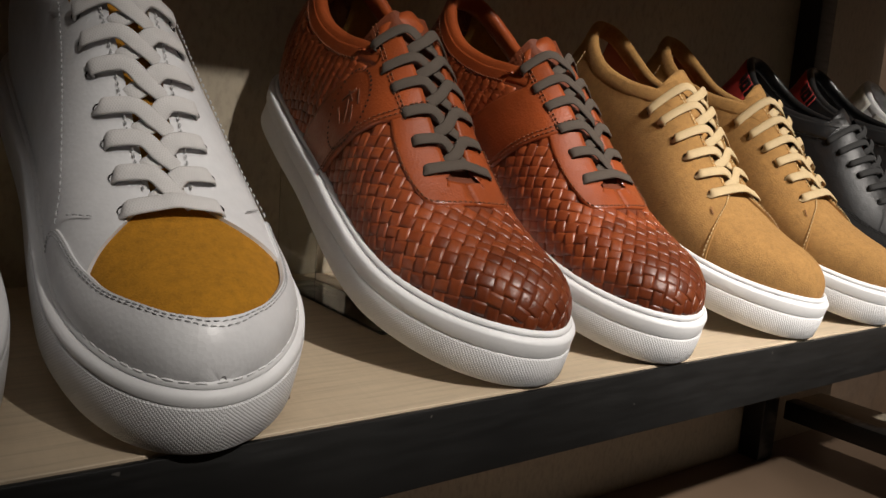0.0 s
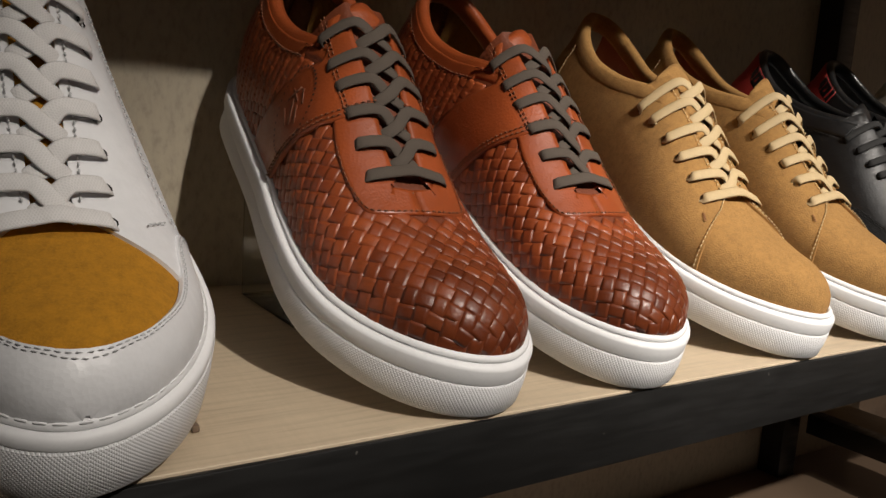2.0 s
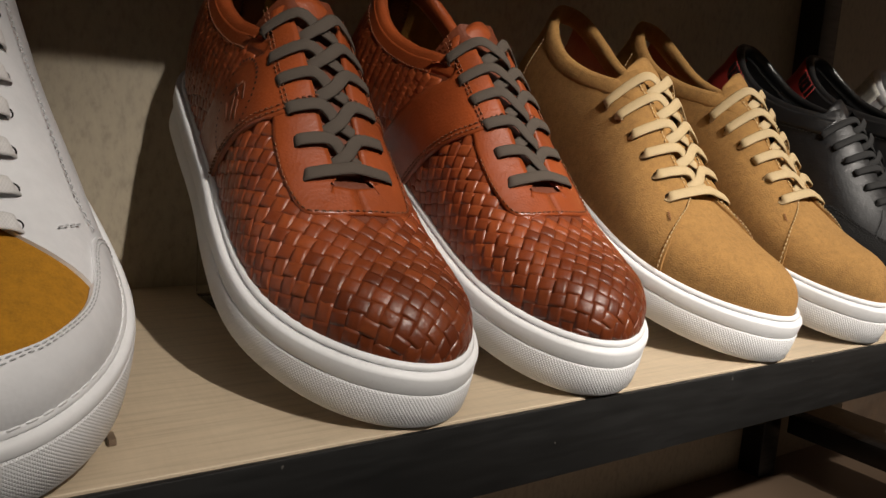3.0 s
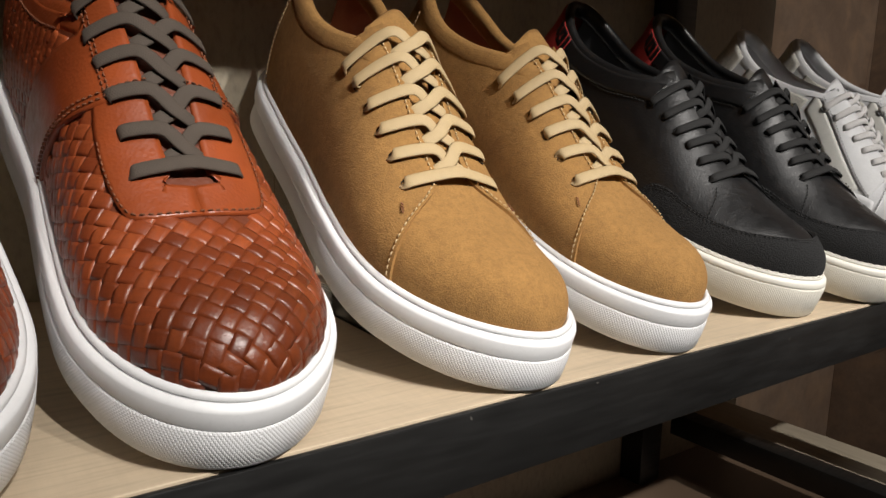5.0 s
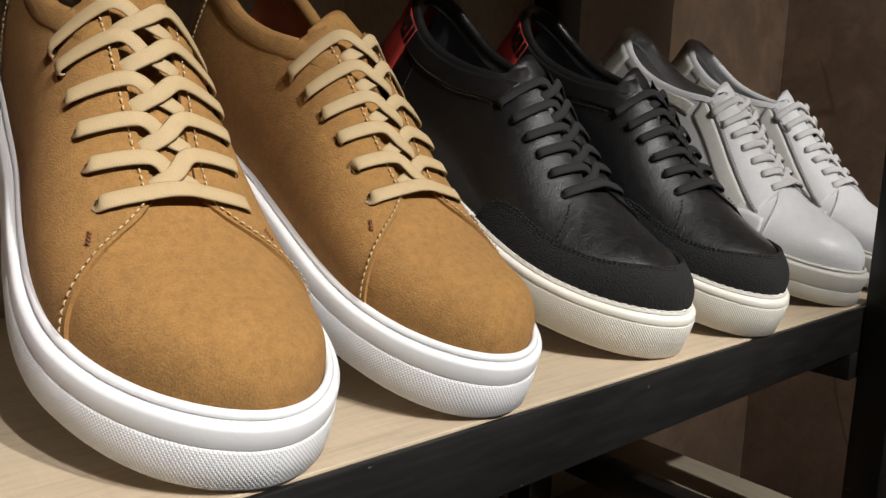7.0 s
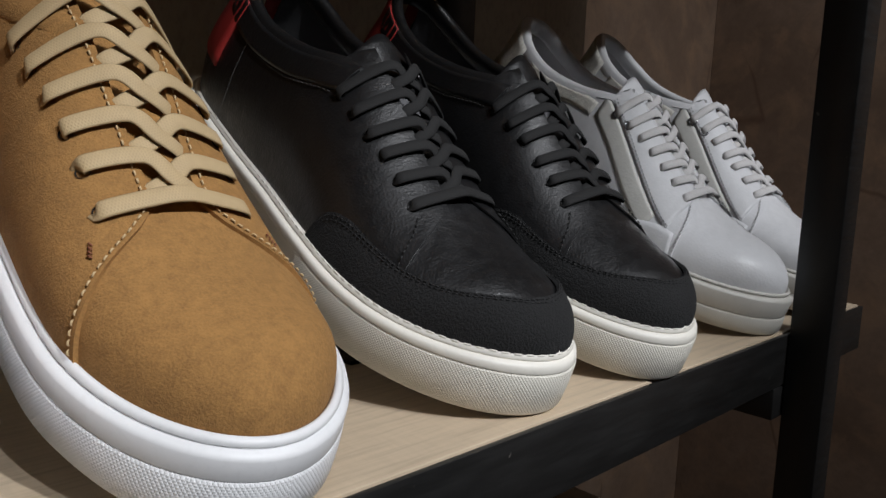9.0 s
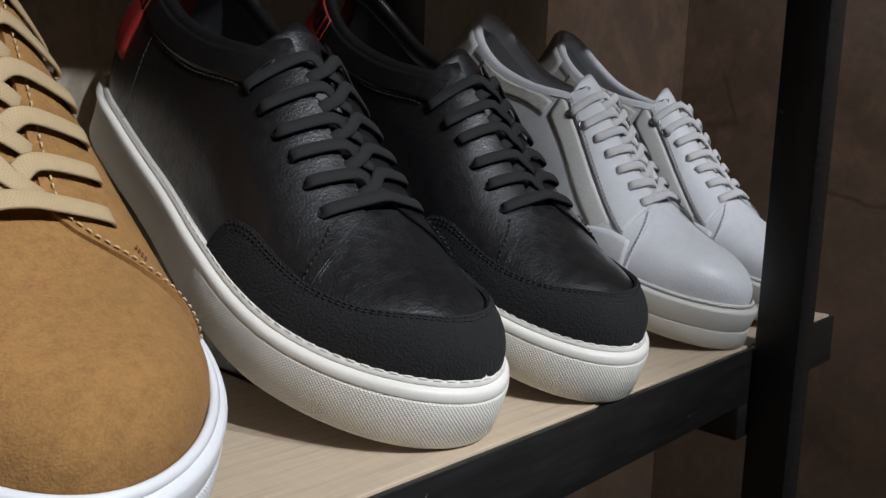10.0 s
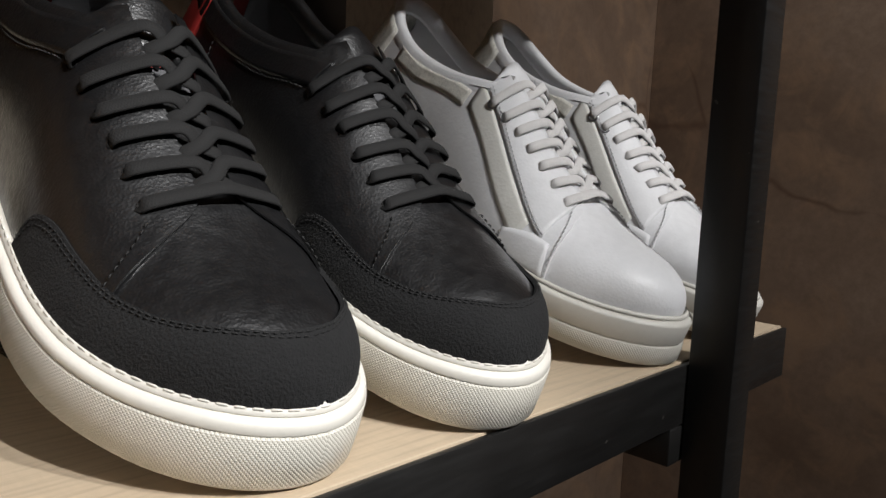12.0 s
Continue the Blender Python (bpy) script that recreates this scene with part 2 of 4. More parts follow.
solid("wall_right", (1.3, -2.6, -0.75), (1.36, 0.42, 1.9), M["marble"], "veined brown marble wall beside the rack", "wall")
solid("back_panel", (-1.4, BACK, -0.6), (0.756, BACK + 0.02, 0.9), M["panel"], "beige laminate panel behind the shoes", "back panel")

shelf = thing("shelf", "pale oak laminate board in a black steel frame", "shelf")
part("board", box((-1.4, 0.0015, -0.012), (END, BACK - 0.001, 0.0), 0.0004, 1), M["wood"], shelf, "pale oak laminate", True, 40)
part("front_rail", box((-1.4, -0.0022, LOW), (END + 0.001, 0.001, -0.0008), 0.0008), M["black"], shelf, "black painted steel", True, 40)
upper = thing("shelf", "black steel shelf above the shoes", "shelf")
part("board", box((-1.4, 0.0015, 0.372), (END, BACK - 0.001, 0.384), 0.0004, 1), M["wood"], upper, "pale oak laminate", True, 40)
part("front_rail", box((-1.4, -0.0022, 0.353), (END + 0.001, 0.001, 0.3832), 0.0008), M["black"], upper, "black painted steel", True, 40)

rack = thing("display_rack", "black painted steel rack of posts and rails", "rack")
part("post", box((POST, -0.029, -0.75), (POST + 0.0265, -0.0028, 1.0), 0.0012), M["black"], rack, "", True, 40)
part("post", box((0.517, BACK - 0.031, -0.75), (0.552, BACK - 0.001, 1.0), 0.0012), M["black"], rack, "", True, 40)
part("side_rail", box((POST - 0.014, -0.0022, -0.0595), (POST + 0.012, BACK - 0.032, LOW - 0.0004), 0.0012), M["black"], rack, "", True, 40)
part("lower_rail", box((0.565, -0.0022, -0.232), (0.590, BACK - 0.032, -0.206), 0.0012), M["black"], rack, "", True, 40)
part("ledge", box((0.5905, -0.0022, -0.216), (0.660, BACK - 0.032, -0.208), 0.0008), M["panel"], rack, "beige laminate ledge", True, 40)
# the lower board takes the dark floor colour to paint the shade under the shelf
lower = thing("shelf", "lower shelf board darkened to paint its shade", "shelf")
part("board", box((-1.4, 0.0015, -0.297), (END, BACK - 0.001, -0.2855), 0.0004, 1), M["dark_floor"], lower, "laminate with shade painted in as dark brown", True, 40)
part("front_rail", box((-1.4, -0.0022, -0.316), (END + 0.001, 0.001, -0.2863), 0.0008), M["black"], lower, "black painted steel", True, 40)

# ---------------------------------------------------------------- shoes: one last, from which every part is drawn
from mathutils.bvhtree import BVHTree

LENGTH, TOP = 0.311, 0.0262
PI = math.pi


def curve(tab, x):
    """A smooth line through the pairs of tab."""
    if x <= tab[0][0]:
        return tab[0][1]
    if x >= tab[-1][0]:
        return tab[-1][1]
    for i in range(len(tab) - 1):
        if x <= tab[i + 1][0]:
            break
    (x0, y0), (x1, y1) = tab[i], tab[i + 1]
    m0 = (y1 - tab[i - 1][1]) / (x1 - tab[i - 1][0]) if i else (y1 - y0) / (x1 - x0)
    m1 = (tab[i + 2][1] - y0) / (tab[i + 2][0] - x0) if i + 2 < len(tab) else (y1 - y0) / (x1 - x0)
    h, t = x1 - x0, (x - x0) / (x1 - x0)
    return ((2 * t ** 3 - 3 * t * t + 1) * y0 + (t ** 3 - 2 * t * t + t) * h * m0 + (3 * t * t - 2 * t ** 3) * y1 + (t ** 3 - t * t) * h * m1)


def smooth(a, b, x):
    t = max(0.0, min(1.0, (x - a) / (b - a)))
    return t * t * (3 - 2 * t)


def spring(u):
    """How far the toe rises."""
    return 0.015 * max(0.0, 1 - u / 0.115) ** 2


WIDE = [(0, 0.0438), (0.05, 0.0470), (0.09, 0.0484), (0.13, 0.0456), (0.18, 0.0403), (0.23, 0.0387), (0.31, 0.0376)]
HIGH = [(0.05, 0.0310), (0.075, 0.0365), (0.095, 0.0440), (0.12, 0.0562), (0.15, 0.0740), (0.175, 0.0875), (0.19, 0.0950), (0.22, 0.1095), (0.31, 0.135)]


class Last:
    """The form of one shoe: u runs from toe to heel in metres, q from the sole's rim (0) to the ridge (1), side -1 is the outer side."""

    def __init__(self, mirror=1, toe=0.0, throat=0.098, bulk=1.0, ridge=0.0, fore=0.0):
        self.mirror, self.bulk, self.throat, self.ridge, self.fore = mirror, bulk, throat, ridge, fore
        self.u0, self.u1 = 0.0065 + toe, LENGTH - 0.006
        self.collar = [(0.150 - fore, 0.068), (0.175 - fore, 0.076), (0.195 - fore, 0.073), (0.22 - fore * 0.7, 0.066), (0.25 - fore * 0.3, 0.063), (0.275, 0.069), (0.295, 0.077), (0.304, 0.080), (0.312, 0.0805)]

    def middle(self, u):
        return 0.009 * max(0.0, 1 - u / 0.11) ** 2 + 0.004 * smooth(0.12, 0.3, u)

    def ends(self, u, a, b):
        lo, hi = max(0.0, min(1.0, (u - self.u0) / a)), max(0.0, min(1.0, (self.u1 - u) / b))
        return (1 - (1 - lo) ** 2.15) ** 0.52 * (1 - (1 - hi) ** 2.2) ** 0.5

    def __call__(self, u, q, side, off=0.0):
        p = self.at(u, q, side)
        if off:
            p = p + self.normal(u, q, side) * off
        return p

    def at(self, u, q, side):
        w = curve(WIDE, u) * self.ends(u, 0.072, 0.05) * self.bulk
        lo = max(0.0, min(1.0, (u - self.u0) / 0.05))
        h = curve(HIGH, u) * (1 - (1 - lo) ** 2.3) ** 0.55
        a = q * PI / 2
        e = 2 / (2.35 - 0.25 * smooth(0.1, 0.17, u))
        z = h * math.sin(a) ** e if q > 0 else 0.0
        x = side * w * (math.cos(a) ** e if q < 1 else 0.0)
        x *= 1 - 0.10 * smooth(0.03, 0.09, z) * smooth(0.15, 0.24, u)
        y = u - 0.10 * smooth(0.2, 0.29, u) * max(0.0, z - 0.03) + 0.004 * smooth(0.24, 0.29, u) * math.sin(min(1, z / 0.06) * PI)
        x += self.ridge * math.sin(a) * smooth(0.02, 0.09, u)
        return Vector(((x + self.middle(u)) * self.mirror, y, z + self.sole_top(u)))

    def normal(self, u, q, side):
        d = 0.002
        uu = min(max(u, self.u0 + 0.004), self.u1 - 0.004)
        qq = min(max(q, 0.02), 0.985)
        a = self.at(uu + d, qq, side) - self.at(uu - d, qq, side)
        b = self.at(uu, qq + 0.012, side) - self.at(uu, qq - 0.012, side)
        n = a.cross(b) * side * self.mirror
        n = n.normalized() if n.length > 1e-12 else Vector((0, 0, 1))
        k = smooth(self.u0 + 0.004, self.u0, u)
        return (n * (1 - k) + Vector((0, -0.85, 0.5)) * k).normalized() if k else n

    def q_at(self, u, z):
        """The q at which the wall at u stands z above the sole."""
        lo = max(0.0, min(1.0, (u - self.u0) / 0.05))
        h = curve(HIGH, u) * (1 - (1 - lo) ** 2.3) ** 0.55
        e = 2 / (2.35 - 0.25 * smooth(0.1, 0.17, u))
        return math.asin(min(1.0, max(0.0, z / max(h, 1e-5))) ** (1 / e)) / (PI / 2)

    def q_gap(self, u, x):
        """The q at which the wall at u lies x from the ridge."""
        w = curve(WIDE, u) * self.ends(u, 0.072, 0.05) * self.bulk
        e = 2 / (2.35 - 0.25 * smooth(0.1, 0.17, u))
        return math.acos(min(1.0, max(0.0, x / max(w, 1e-5))) ** (1 / e)) / (PI / 2)

    def sole_top(self, u):
        return TOP + spring(u) + 0.007 * smooth(0.19, 0.31, u)


def patch(last, u_lo, u_hi, rows, q_lo, q_hi, cols, side, off=0.0, thick=0.0, even=False):
    """A piece of the upper between two lengths and two heights (functions of u). thick: turned in at its edges."""
    bm = bmesh.new()
    grid = []
    for i in range(rows + 1):
        t = i / rows
        if not even:
            t = 0.5 - 0.5 * math.cos(PI * t)
        u = u_lo + (u_hi - u_lo) * t
        a, b = q_lo(u), q_hi(u)
        grid.append([bm.verts.new(last(u, a + (b - a) * j / cols, side, off)) for j in range(cols + 1)])
    for i in range(rows):
        for j in range(cols):
            bm.faces.new((grid[i][j], grid[i][j + 1], grid[i + 1][j + 1], grid[i + 1][j]))
    return finish(bm, thick)


def finish(bm, thick=0.0):
    """Cleans a piece, faces it outwards and turns its cut edges in by thick."""
    bmesh.ops.remove_doubles(bm, verts=bm.verts[:], dist=2e-5)
    bmesh.ops.dissolve_degenerate(bm, edges=bm.edges[:], dist=1e-6)
    bmesh.ops.recalc_face_normals(bm, faces=bm.faces[:])
    mid = sum((v.co for v in bm.verts), Vector()) / len(bm.verts)
    inner = Vector((mid.x * 0.3, mid.y, 0.03))
    if sum((f.calc_center_median() - inner).dot(f.normal) * f.calc_area() for f in bm.faces) < 0:
        bmesh.ops.reverse_faces(bm, faces=bm.faces[:])
    if thick:
        bm.normal_update()
        made = bmesh.ops.extrude_edge_only(bm, edges=[e for e in bm.edges if e.is_boundary and e.calc_length() > 2e-4])
        for v in [g for g in made["geom"] if isinstance(g, bmesh.types.BMVert)]:
            near = [e.other_vert(v) for e in v.link_edges]
            old = next((w for w in near if (w.co - v.co).length < 1e-9), None)
            if old is not None:
                v.co = v.co - old.normal * thick
    return bm


def both(last, u_lo, u_hi, rows, q_lo, q_hi, cols, off=0.0, thick=0.0):
    """One piece over both sides, closed over the ridge."""
    bm = bmesh.new()
    grid = []
    for i in range(rows + 1):
        t = 0.5 - 0.5 * math.cos(PI * i / rows)
        u = u_lo + (u_hi - u_lo) * t
        row = []
        for side in (-1, 1):
            a, b = q_lo(u), q_hi(u)
            js = range(cols + 1) if side < 0 else range(cols - 1, -1, -1)
            row += [bm.verts.new(last(u, a + (b - a) * j / cols, side, off)) for j in js]
        grid.append(row)
    for i in range(rows):
        for j in range(len(grid[0]) - 1):
            bm.faces.new((grid[i][j], grid[i][j + 1], grid[i + 1][j + 1], grid[i + 1][j]))
    return finish(bm, thick)


def sweep(points, normals, wide, thick, closed=False, uv=900.0, round_=8):
    """A flat band with rounded edges along points."""
    bm = bmesh.new()
    layer = bm.loops.layers.uv.new("UVMap")
    rings, along, n = [], [0.0], len(points)
    for i, p in enumerate(points):
        a, b = points[max(0, i - 1)], points[min(n - 1, i + 1)]
        if closed:
            a, b = points[i - 1], points[(i + 1) % n]
        t = (b - a).normalized()
        nn = (normals[i] - t * normals[i].dot(t)).normalized()
        s = t.cross(nn)
        ring = []
        for k in range(round_):
            ang = 2 * PI * k / round_
            c, d = math.cos(ang), math.sin(ang)
            c = math.copysign(abs(c) ** 0.6, c)
            d = math.copysign(abs(d) ** 0.75, d)
            ring.append(bm.verts.new(p + s * c * wide / 2 + nn * d * thick / 2))
        rings.append(ring)
        if i:
            along.append(along[-1] + (p - points[i - 1]).length)
    m = n if closed else n - 1
    for i in range(m):
        r0, r1 = rings[i], rings[(i + 1) % n]
        for k in range(round_):
            f = bm.faces.new((r0[k], r0[(k + 1) % round_], r1[(k + 1) % round_], r1[k]))
            x0, x1 = along[i] * uv, (along[i + 1] if i + 1 < n else along[i] + 0.003) * uv
            for loop, (x, y) in zip(f.loops, ((x0, k), (x0, k + 1), (x1, k + 1), (x1, k))):
                loop[layer].uv = (x, y * wide * uv / round_ * 1.6)
    if not closed:
        bm.faces.new(list(reversed(rings[0])))
        bm.faces.new(rings[-1])
    bmesh.ops.recalc_face_normals(bm, faces=bm.faces[:])
    return bm


def catmull(pts, steps=6):
    out = []
    for i in range(len(pts) - 1):
        p0, p1, p2, p3 = pts[max(0, i - 1)], pts[i], pts[i + 1], pts[min(len(pts) - 1, i + 2)]
        for k in range(steps):
            t = k / steps
            out.append(0.5 * ((2 * p1) + (p2 - p0) * t + (2 * p0 - 5 * p1 + 4 * p2 - p3) * t * t + (3 * p1 - p0 - 3 * p2 + p3) * t ** 3))
    return out + [pts[-1]]


def stitches(last, line, length=0.0023, gap=0.0012, radius=0.0004, off=0.0012):
    """A row of short threads along a line of (u, q, side)."""
    bm = bmesh.new()
    pts = [last(u, q, s, off) for u, q, s in line]
    nor = [last.normal(u, q, s) for u, q, s in line]
    return threads(bm, pts, nor, length, gap, radius)


def threads(bm, pts, nor, length, gap, radius):
    dist, travelled, want = 0.0, 0.0, 0.0
    marks = []
    for i in range(len(pts) - 1):
        seg = (pts[i + 1] - pts[i]).length
        while seg > 1e-9 and want <= travelled + seg:
            f = (want - travelled) / seg
            marks.append((pts[i].lerp(pts[i + 1], f), nor[i], (pts[i + 1] - pts[i]).normalized()))
            want += length + gap
        travelled += seg
    for p, n, t in marks:
        s = t.cross(n)
        ends = []
        for along, k in ((-0.5, 0.5), (-0.3, 1.0), (0.3, 1.0), (0.5, 0.5)):
            lift = 0.25 if abs(along) < 0.4 else -0.9
            ends.append([bm.verts.new(p + t * along * length + n * radius * lift + (s * math.cos(a) + n * math.sin(a)) * radius * k) for a in (0.3, PI / 2, PI - 0.3, 3 * PI / 2)])
        for a, b in zip(ends, ends[1:]):
            for k in range(4):
                bm.faces.new((a[k], a[(k + 1) % 4], b[(k + 1) % 4], b[k]))
    if bm.faces:
        bmesh.ops.recalc_face_normals(bm, faces=bm.faces[:])
    return bm


# ---- sole
def rim(last, k, n, grow):
    """Point k of n round the sole's outline, grow metres outside the upper; and its u."""
    phi = 2 * PI * k / n
    t = 0.5 - 0.5 * math.cos(phi)
    side = -1 if phi <= PI else 1
    u = last.u0 + (last.u1 - last.u0) * t
    p = last.at(u, 0.0, side)
    d = 1e-4
    ua, ub = max(last.u0, u - 0.002), min(last.u1, u + 0.002)
    tan = last.at(ub, 0, side) - last.at(ua, 0, side)
    out = Vector((tan.y, -tan.x, 0)) * side * last.mirror
    if t < 1e-6:
        out = Vector((0, -1, 0))
    if t > 1 - 1e-6:
        out = Vector((0, 1, 0))
    out.normalize()
    return Vector((p.x, p.y, 0)) + out * grow, u, out


def bottom(u):
    return spring(u) + 0.005 * smooth(0.22, 0.31, u)


def ring_mesh(last, levels, n=128, cap_low=False, cap_high=False, uv=640.0):
    """levels: functions (u) -> (grow, z)."""
    bm = bmesh.new()
    layer = bm.loops.layers.uv.new("UVMap")
    rings, arcs = [], [0.0]
    for li, level in enumerate(levels):
        ring, prev = [], None
        for k in range(n):
            _, u, _ = rim(last, k, n, 0)
            g, z = level(u)
            p, u, out = rim(last, k, n, g)
            ring.append(bm.verts.new((p.x, p.y, z)))
            if li == 0:
                if prev is not None:
                    arcs.append(arcs[-1] + (p - prev).length)
                prev = p
        rings.append(ring)
    arcs.append(arcs[-1] + (rings[0][0].co - rings[0][-1].co).length)
    zs = [0.0]
    for a, b in zip(rings, rings[1:]):
        zs.append(zs[-1] + (b[n // 4].co - a[n // 4].co).length)
    for i in range(len(rings) - 1):
        for k in range(n):
            kk = (k + 1) % n
            f = bm.faces.new((rings[i][k], rings[i][kk], rings[i + 1][kk], rings[i + 1][k]))
            for loop, (x, y) in zip(f.loops, ((arcs[k], zs[i]), (arcs[k + 1], zs[i]), (arcs[k + 1], zs[i + 1]), (arcs[k], zs[i + 1]))):
                loop[layer].uv = (x * uv, y * uv)
    if cap_low:
        bm.faces.new(list(reversed(rings[0])))
    if cap_high:
        bm.faces.new(rings[-1])
    bmesh.ops.recalc_face_normals(bm, faces=bm.faces[:])
    return bm


def cup_sole(last, shoe, smooth_mat, knurl_mat, kind):
    """The sole: an outsole, a knurled side wall with a smooth wave to the heel, a smooth band, a welt rim."""
    top = last.sole_top
    grow = 0.0045
    if kind == "low":
        wall_top = lambda u: 0.013 + bottom(u)
    else:
        share, dip = (0.86, 0.04) if kind == "stitched" else (0.68, 0.12)
        wall_top = lambda u: bottom(u) + (top(u) - bottom(u)) * (share - dip * smooth(0.115, 0.15, u) + 0.10 * smooth(0.2, 0.29, u))
    waist = lambda u: -0.0016 * smooth(0.115, 0.135, u) if kind != "low" else 0.0
    toe = lambda u: 0.0040 * smooth(0.055, 0.0, u)
    part("outsole", ring_mesh(last, [lambda u: (-0.012, bottom(u)), lambda u: (grow - 0.001 + toe(u), bottom(u) + 0.0001), lambda u: (grow + 0.0006 + toe(u), bottom(u) + 0.0010)], cap_low=True), M["outsole"], shoe)
    wall = part("side_wall", ring_mesh(last, [
        lambda u: (grow + 0.0006 + toe(u), bottom(u) + 0.0010),
        lambda u: (grow + 0.0018 + toe(u) * 0.95, bottom(u) + 0.0026),
        lambda u: (grow + 0.0024 + toe(u) * 0.6 + waist(u), wall_top(u) * 0.5 + 0.5 * bottom(u) + 0.001),
        lambda u: (grow + 0.0023 + toe(u) * 0.28 + waist(u), wall_top(u) - 0.0008),
        lambda u: (grow + 0.0020 + toe(u) * 0.22 + waist(u), wall_top(u) - 0.0002),
        lambda u: (grow + 0.0014 + toe(u) * 0.2 + waist(u), wall_top(u))]), knurl_mat, shoe, "", True, 50)
    if kind != "low":
        wall.data.materials.append(smooth_mat)
        for f in wall.data.polygons:
            if f.center.y > 0.122 + 0.25 * f.center.z:
                f.material_index = 1
    part("band", ring_mesh(last, [
        lambda u: (grow + 0.0014 + toe(u) * 0.2 + waist(u), wall_top(u) + 0.0001),
        lambda u: (grow + 0.0018 + toe(u) * 0.2, wall_top(u) + 0.0003),
        lambda u: (grow + 0.0020 + toe(u) * 0.18, wall_top(u) + 0.0009),
        lambda u: (grow + 0.0018, top(u) - 0.0010),
        lambda u: (grow + 0.0014, top(u) - 0.0002),
        lambda u: (grow + 0.0004, top(u) + 0.0006),
        lambda u: (grow - 0.0014, top(u) + 0.0009),
        lambda u: (-0.004, top(u) + 0.0004)]), smooth_mat, shoe, "", True, 50)
    n = 150
    pts, nor = [], []
    for k in range(n):
        p, u, out = rim(last, k, n, 0.0012)
        pts.append(Vector((p.x, p.y, top(u) + 0.0022)))
        nor.append((out * 0.7 + Vector((0, 0, 1))).normalized())
    if kind == "stitched":
        part("welt", sweep(pts, nor, 0.0044, 0.0022, True), smooth_mat, shoe)
        bm = bmesh.new()
        lifted = [p + q * 0.0011 for p, q in zip(pts, nor)]
        part("welt_stitching", threads(bm, lifted, nor, 0.0046, 0.0010, 0.00045), smooth_mat, shoe)
    elif kind == "rolled":
        part("welt", sweep(pts, nor, 0.0036, 0.0028, True), smooth_mat, shoe)
    else:
        part("welt", sweep(pts, nor, 0.0026, 0.0020, True), smooth_mat, shoe)


# ---- laces
def lace_rows(first, last_u, count):
    return [first + (last_u - first) * i / (count - 1) for i in range(count)]


def laced(last, shoe, rows, mat, gap, wide=0.0068, thick=0.0019, edge=0.0155, seed=0):
    rnd = random.Random(seed)
    qe = lambda u: last.q_gap(u, gap(u) + edge)
    qi = lambda u: last.q_gap(u, gap(u) - 0.001)
    def run(stops, name="lace"):
        pts, nor = [], []
        for u, q, s, off in stops:
            pts.append(last(u, q, s, off))
            nor.append(last.normal(u, q, s))
        n = catmull(nor, 7)
        part(name, sweep(catmull(pts, 7), n, wide, thick), mat, shoe)
    for i, u in enumerate(rows):
        if i == 0:
            run([(u, qe(u) - 0.012, -1, -0.0015), (u - 0.0008, qe(u) + 0.02, -1, 0.003), (u - 0.001, qi(u), -1, 0.0045), (u - 0.001, 1.0, -1, 0.0055),
                 (u - 0.001, qi(u), 1, 0.0045), (u - 0.0008, qe(u) + 0.02, 1, 0.003), (u, qe(u) - 0.012, 1, -0.0015)])
            continue
        v = rows[i - 1]
        for s in (-1, 1):
            j = rnd.uniform(-0.0012, 0.0012)
            lift = 0.0034 if s > 0 else 0.0016
            w = u * 0.45 + v * 0.55
            run([(u + 0.001, qe(u) - 0.012, s, -0.0015), (u + j, qe(u) + 0.025, s, 0.0036), (u - 0.002 + j, qi(u), s, 0.0042),
                 (w, 1.0, s, lift), (v + 0.0035, qi(v), -s, 0.0008), (v + 0.002, qi(v) - 0.06, -s, -0.0035)])


def tongue(last, shoe, mat, u_lo, u_hi, lift=0.0, lining=None, wide=0.0205):
    """A padded tongue under the laces that stands up past the collar."""
    def grid(extra, off):
        bm = bmesh.new()
        rows = []
        for i in range(19):
            t = i / 18
            u = u_lo + (u_hi - u_lo) * t
            half = wide * (0.62 + 0.42 * t) * (1 if t < 0.9 else math.sqrt(max(0.05, 1 - ((t - 0.9) / 0.105) ** 2)))
            bend = 0.178 - last.fore
            c = last(min(u, bend), 1.0, -1, -0.0062)
            if u > bend:
                d = u - bend
                c = c + Vector((0, d * 0.80, d * 0.60 + lift * d * 8))
            row = []
            for j in range(-6, 7):
                x = half * j / 6
                row.append(bm.verts.new(c + Vector((x, 0, -abs(j / 6) ** 2 * half * 0.42 - off))))
            rows.append(row)
        for a, b in zip(rows, rows[1:]):
            for j in range(12):
                bm.faces.new((a[j], a[j + 1], b[j + 1], b[j]))
        return bm
    bm = grid(0, 0.0)
    bmesh.ops.recalc_face_normals(bm, faces=bm.faces[:])
    bm.faces.ensure_lookup_table()
    if bm.faces[0].normal.z < 0:
        bmesh.ops.reverse_faces(bm, faces=bm.faces[:])
    edge = bmesh.ops.extrude_edge_only(bm, edges=[e for e in bm.edges if e.is_boundary])
    for v in [g for g in edge["geom"] if isinstance(g, bmesh.types.BMVert)]:
        v.co.z -= 0.004
    t = part("tongue", bm, mat, shoe)
    if lining:
        part("tongue_lining", grid(0, 0.0046), lining, shoe)


def collar_q(last, u):
    return last.q_at(u, curve(last.collar, u))


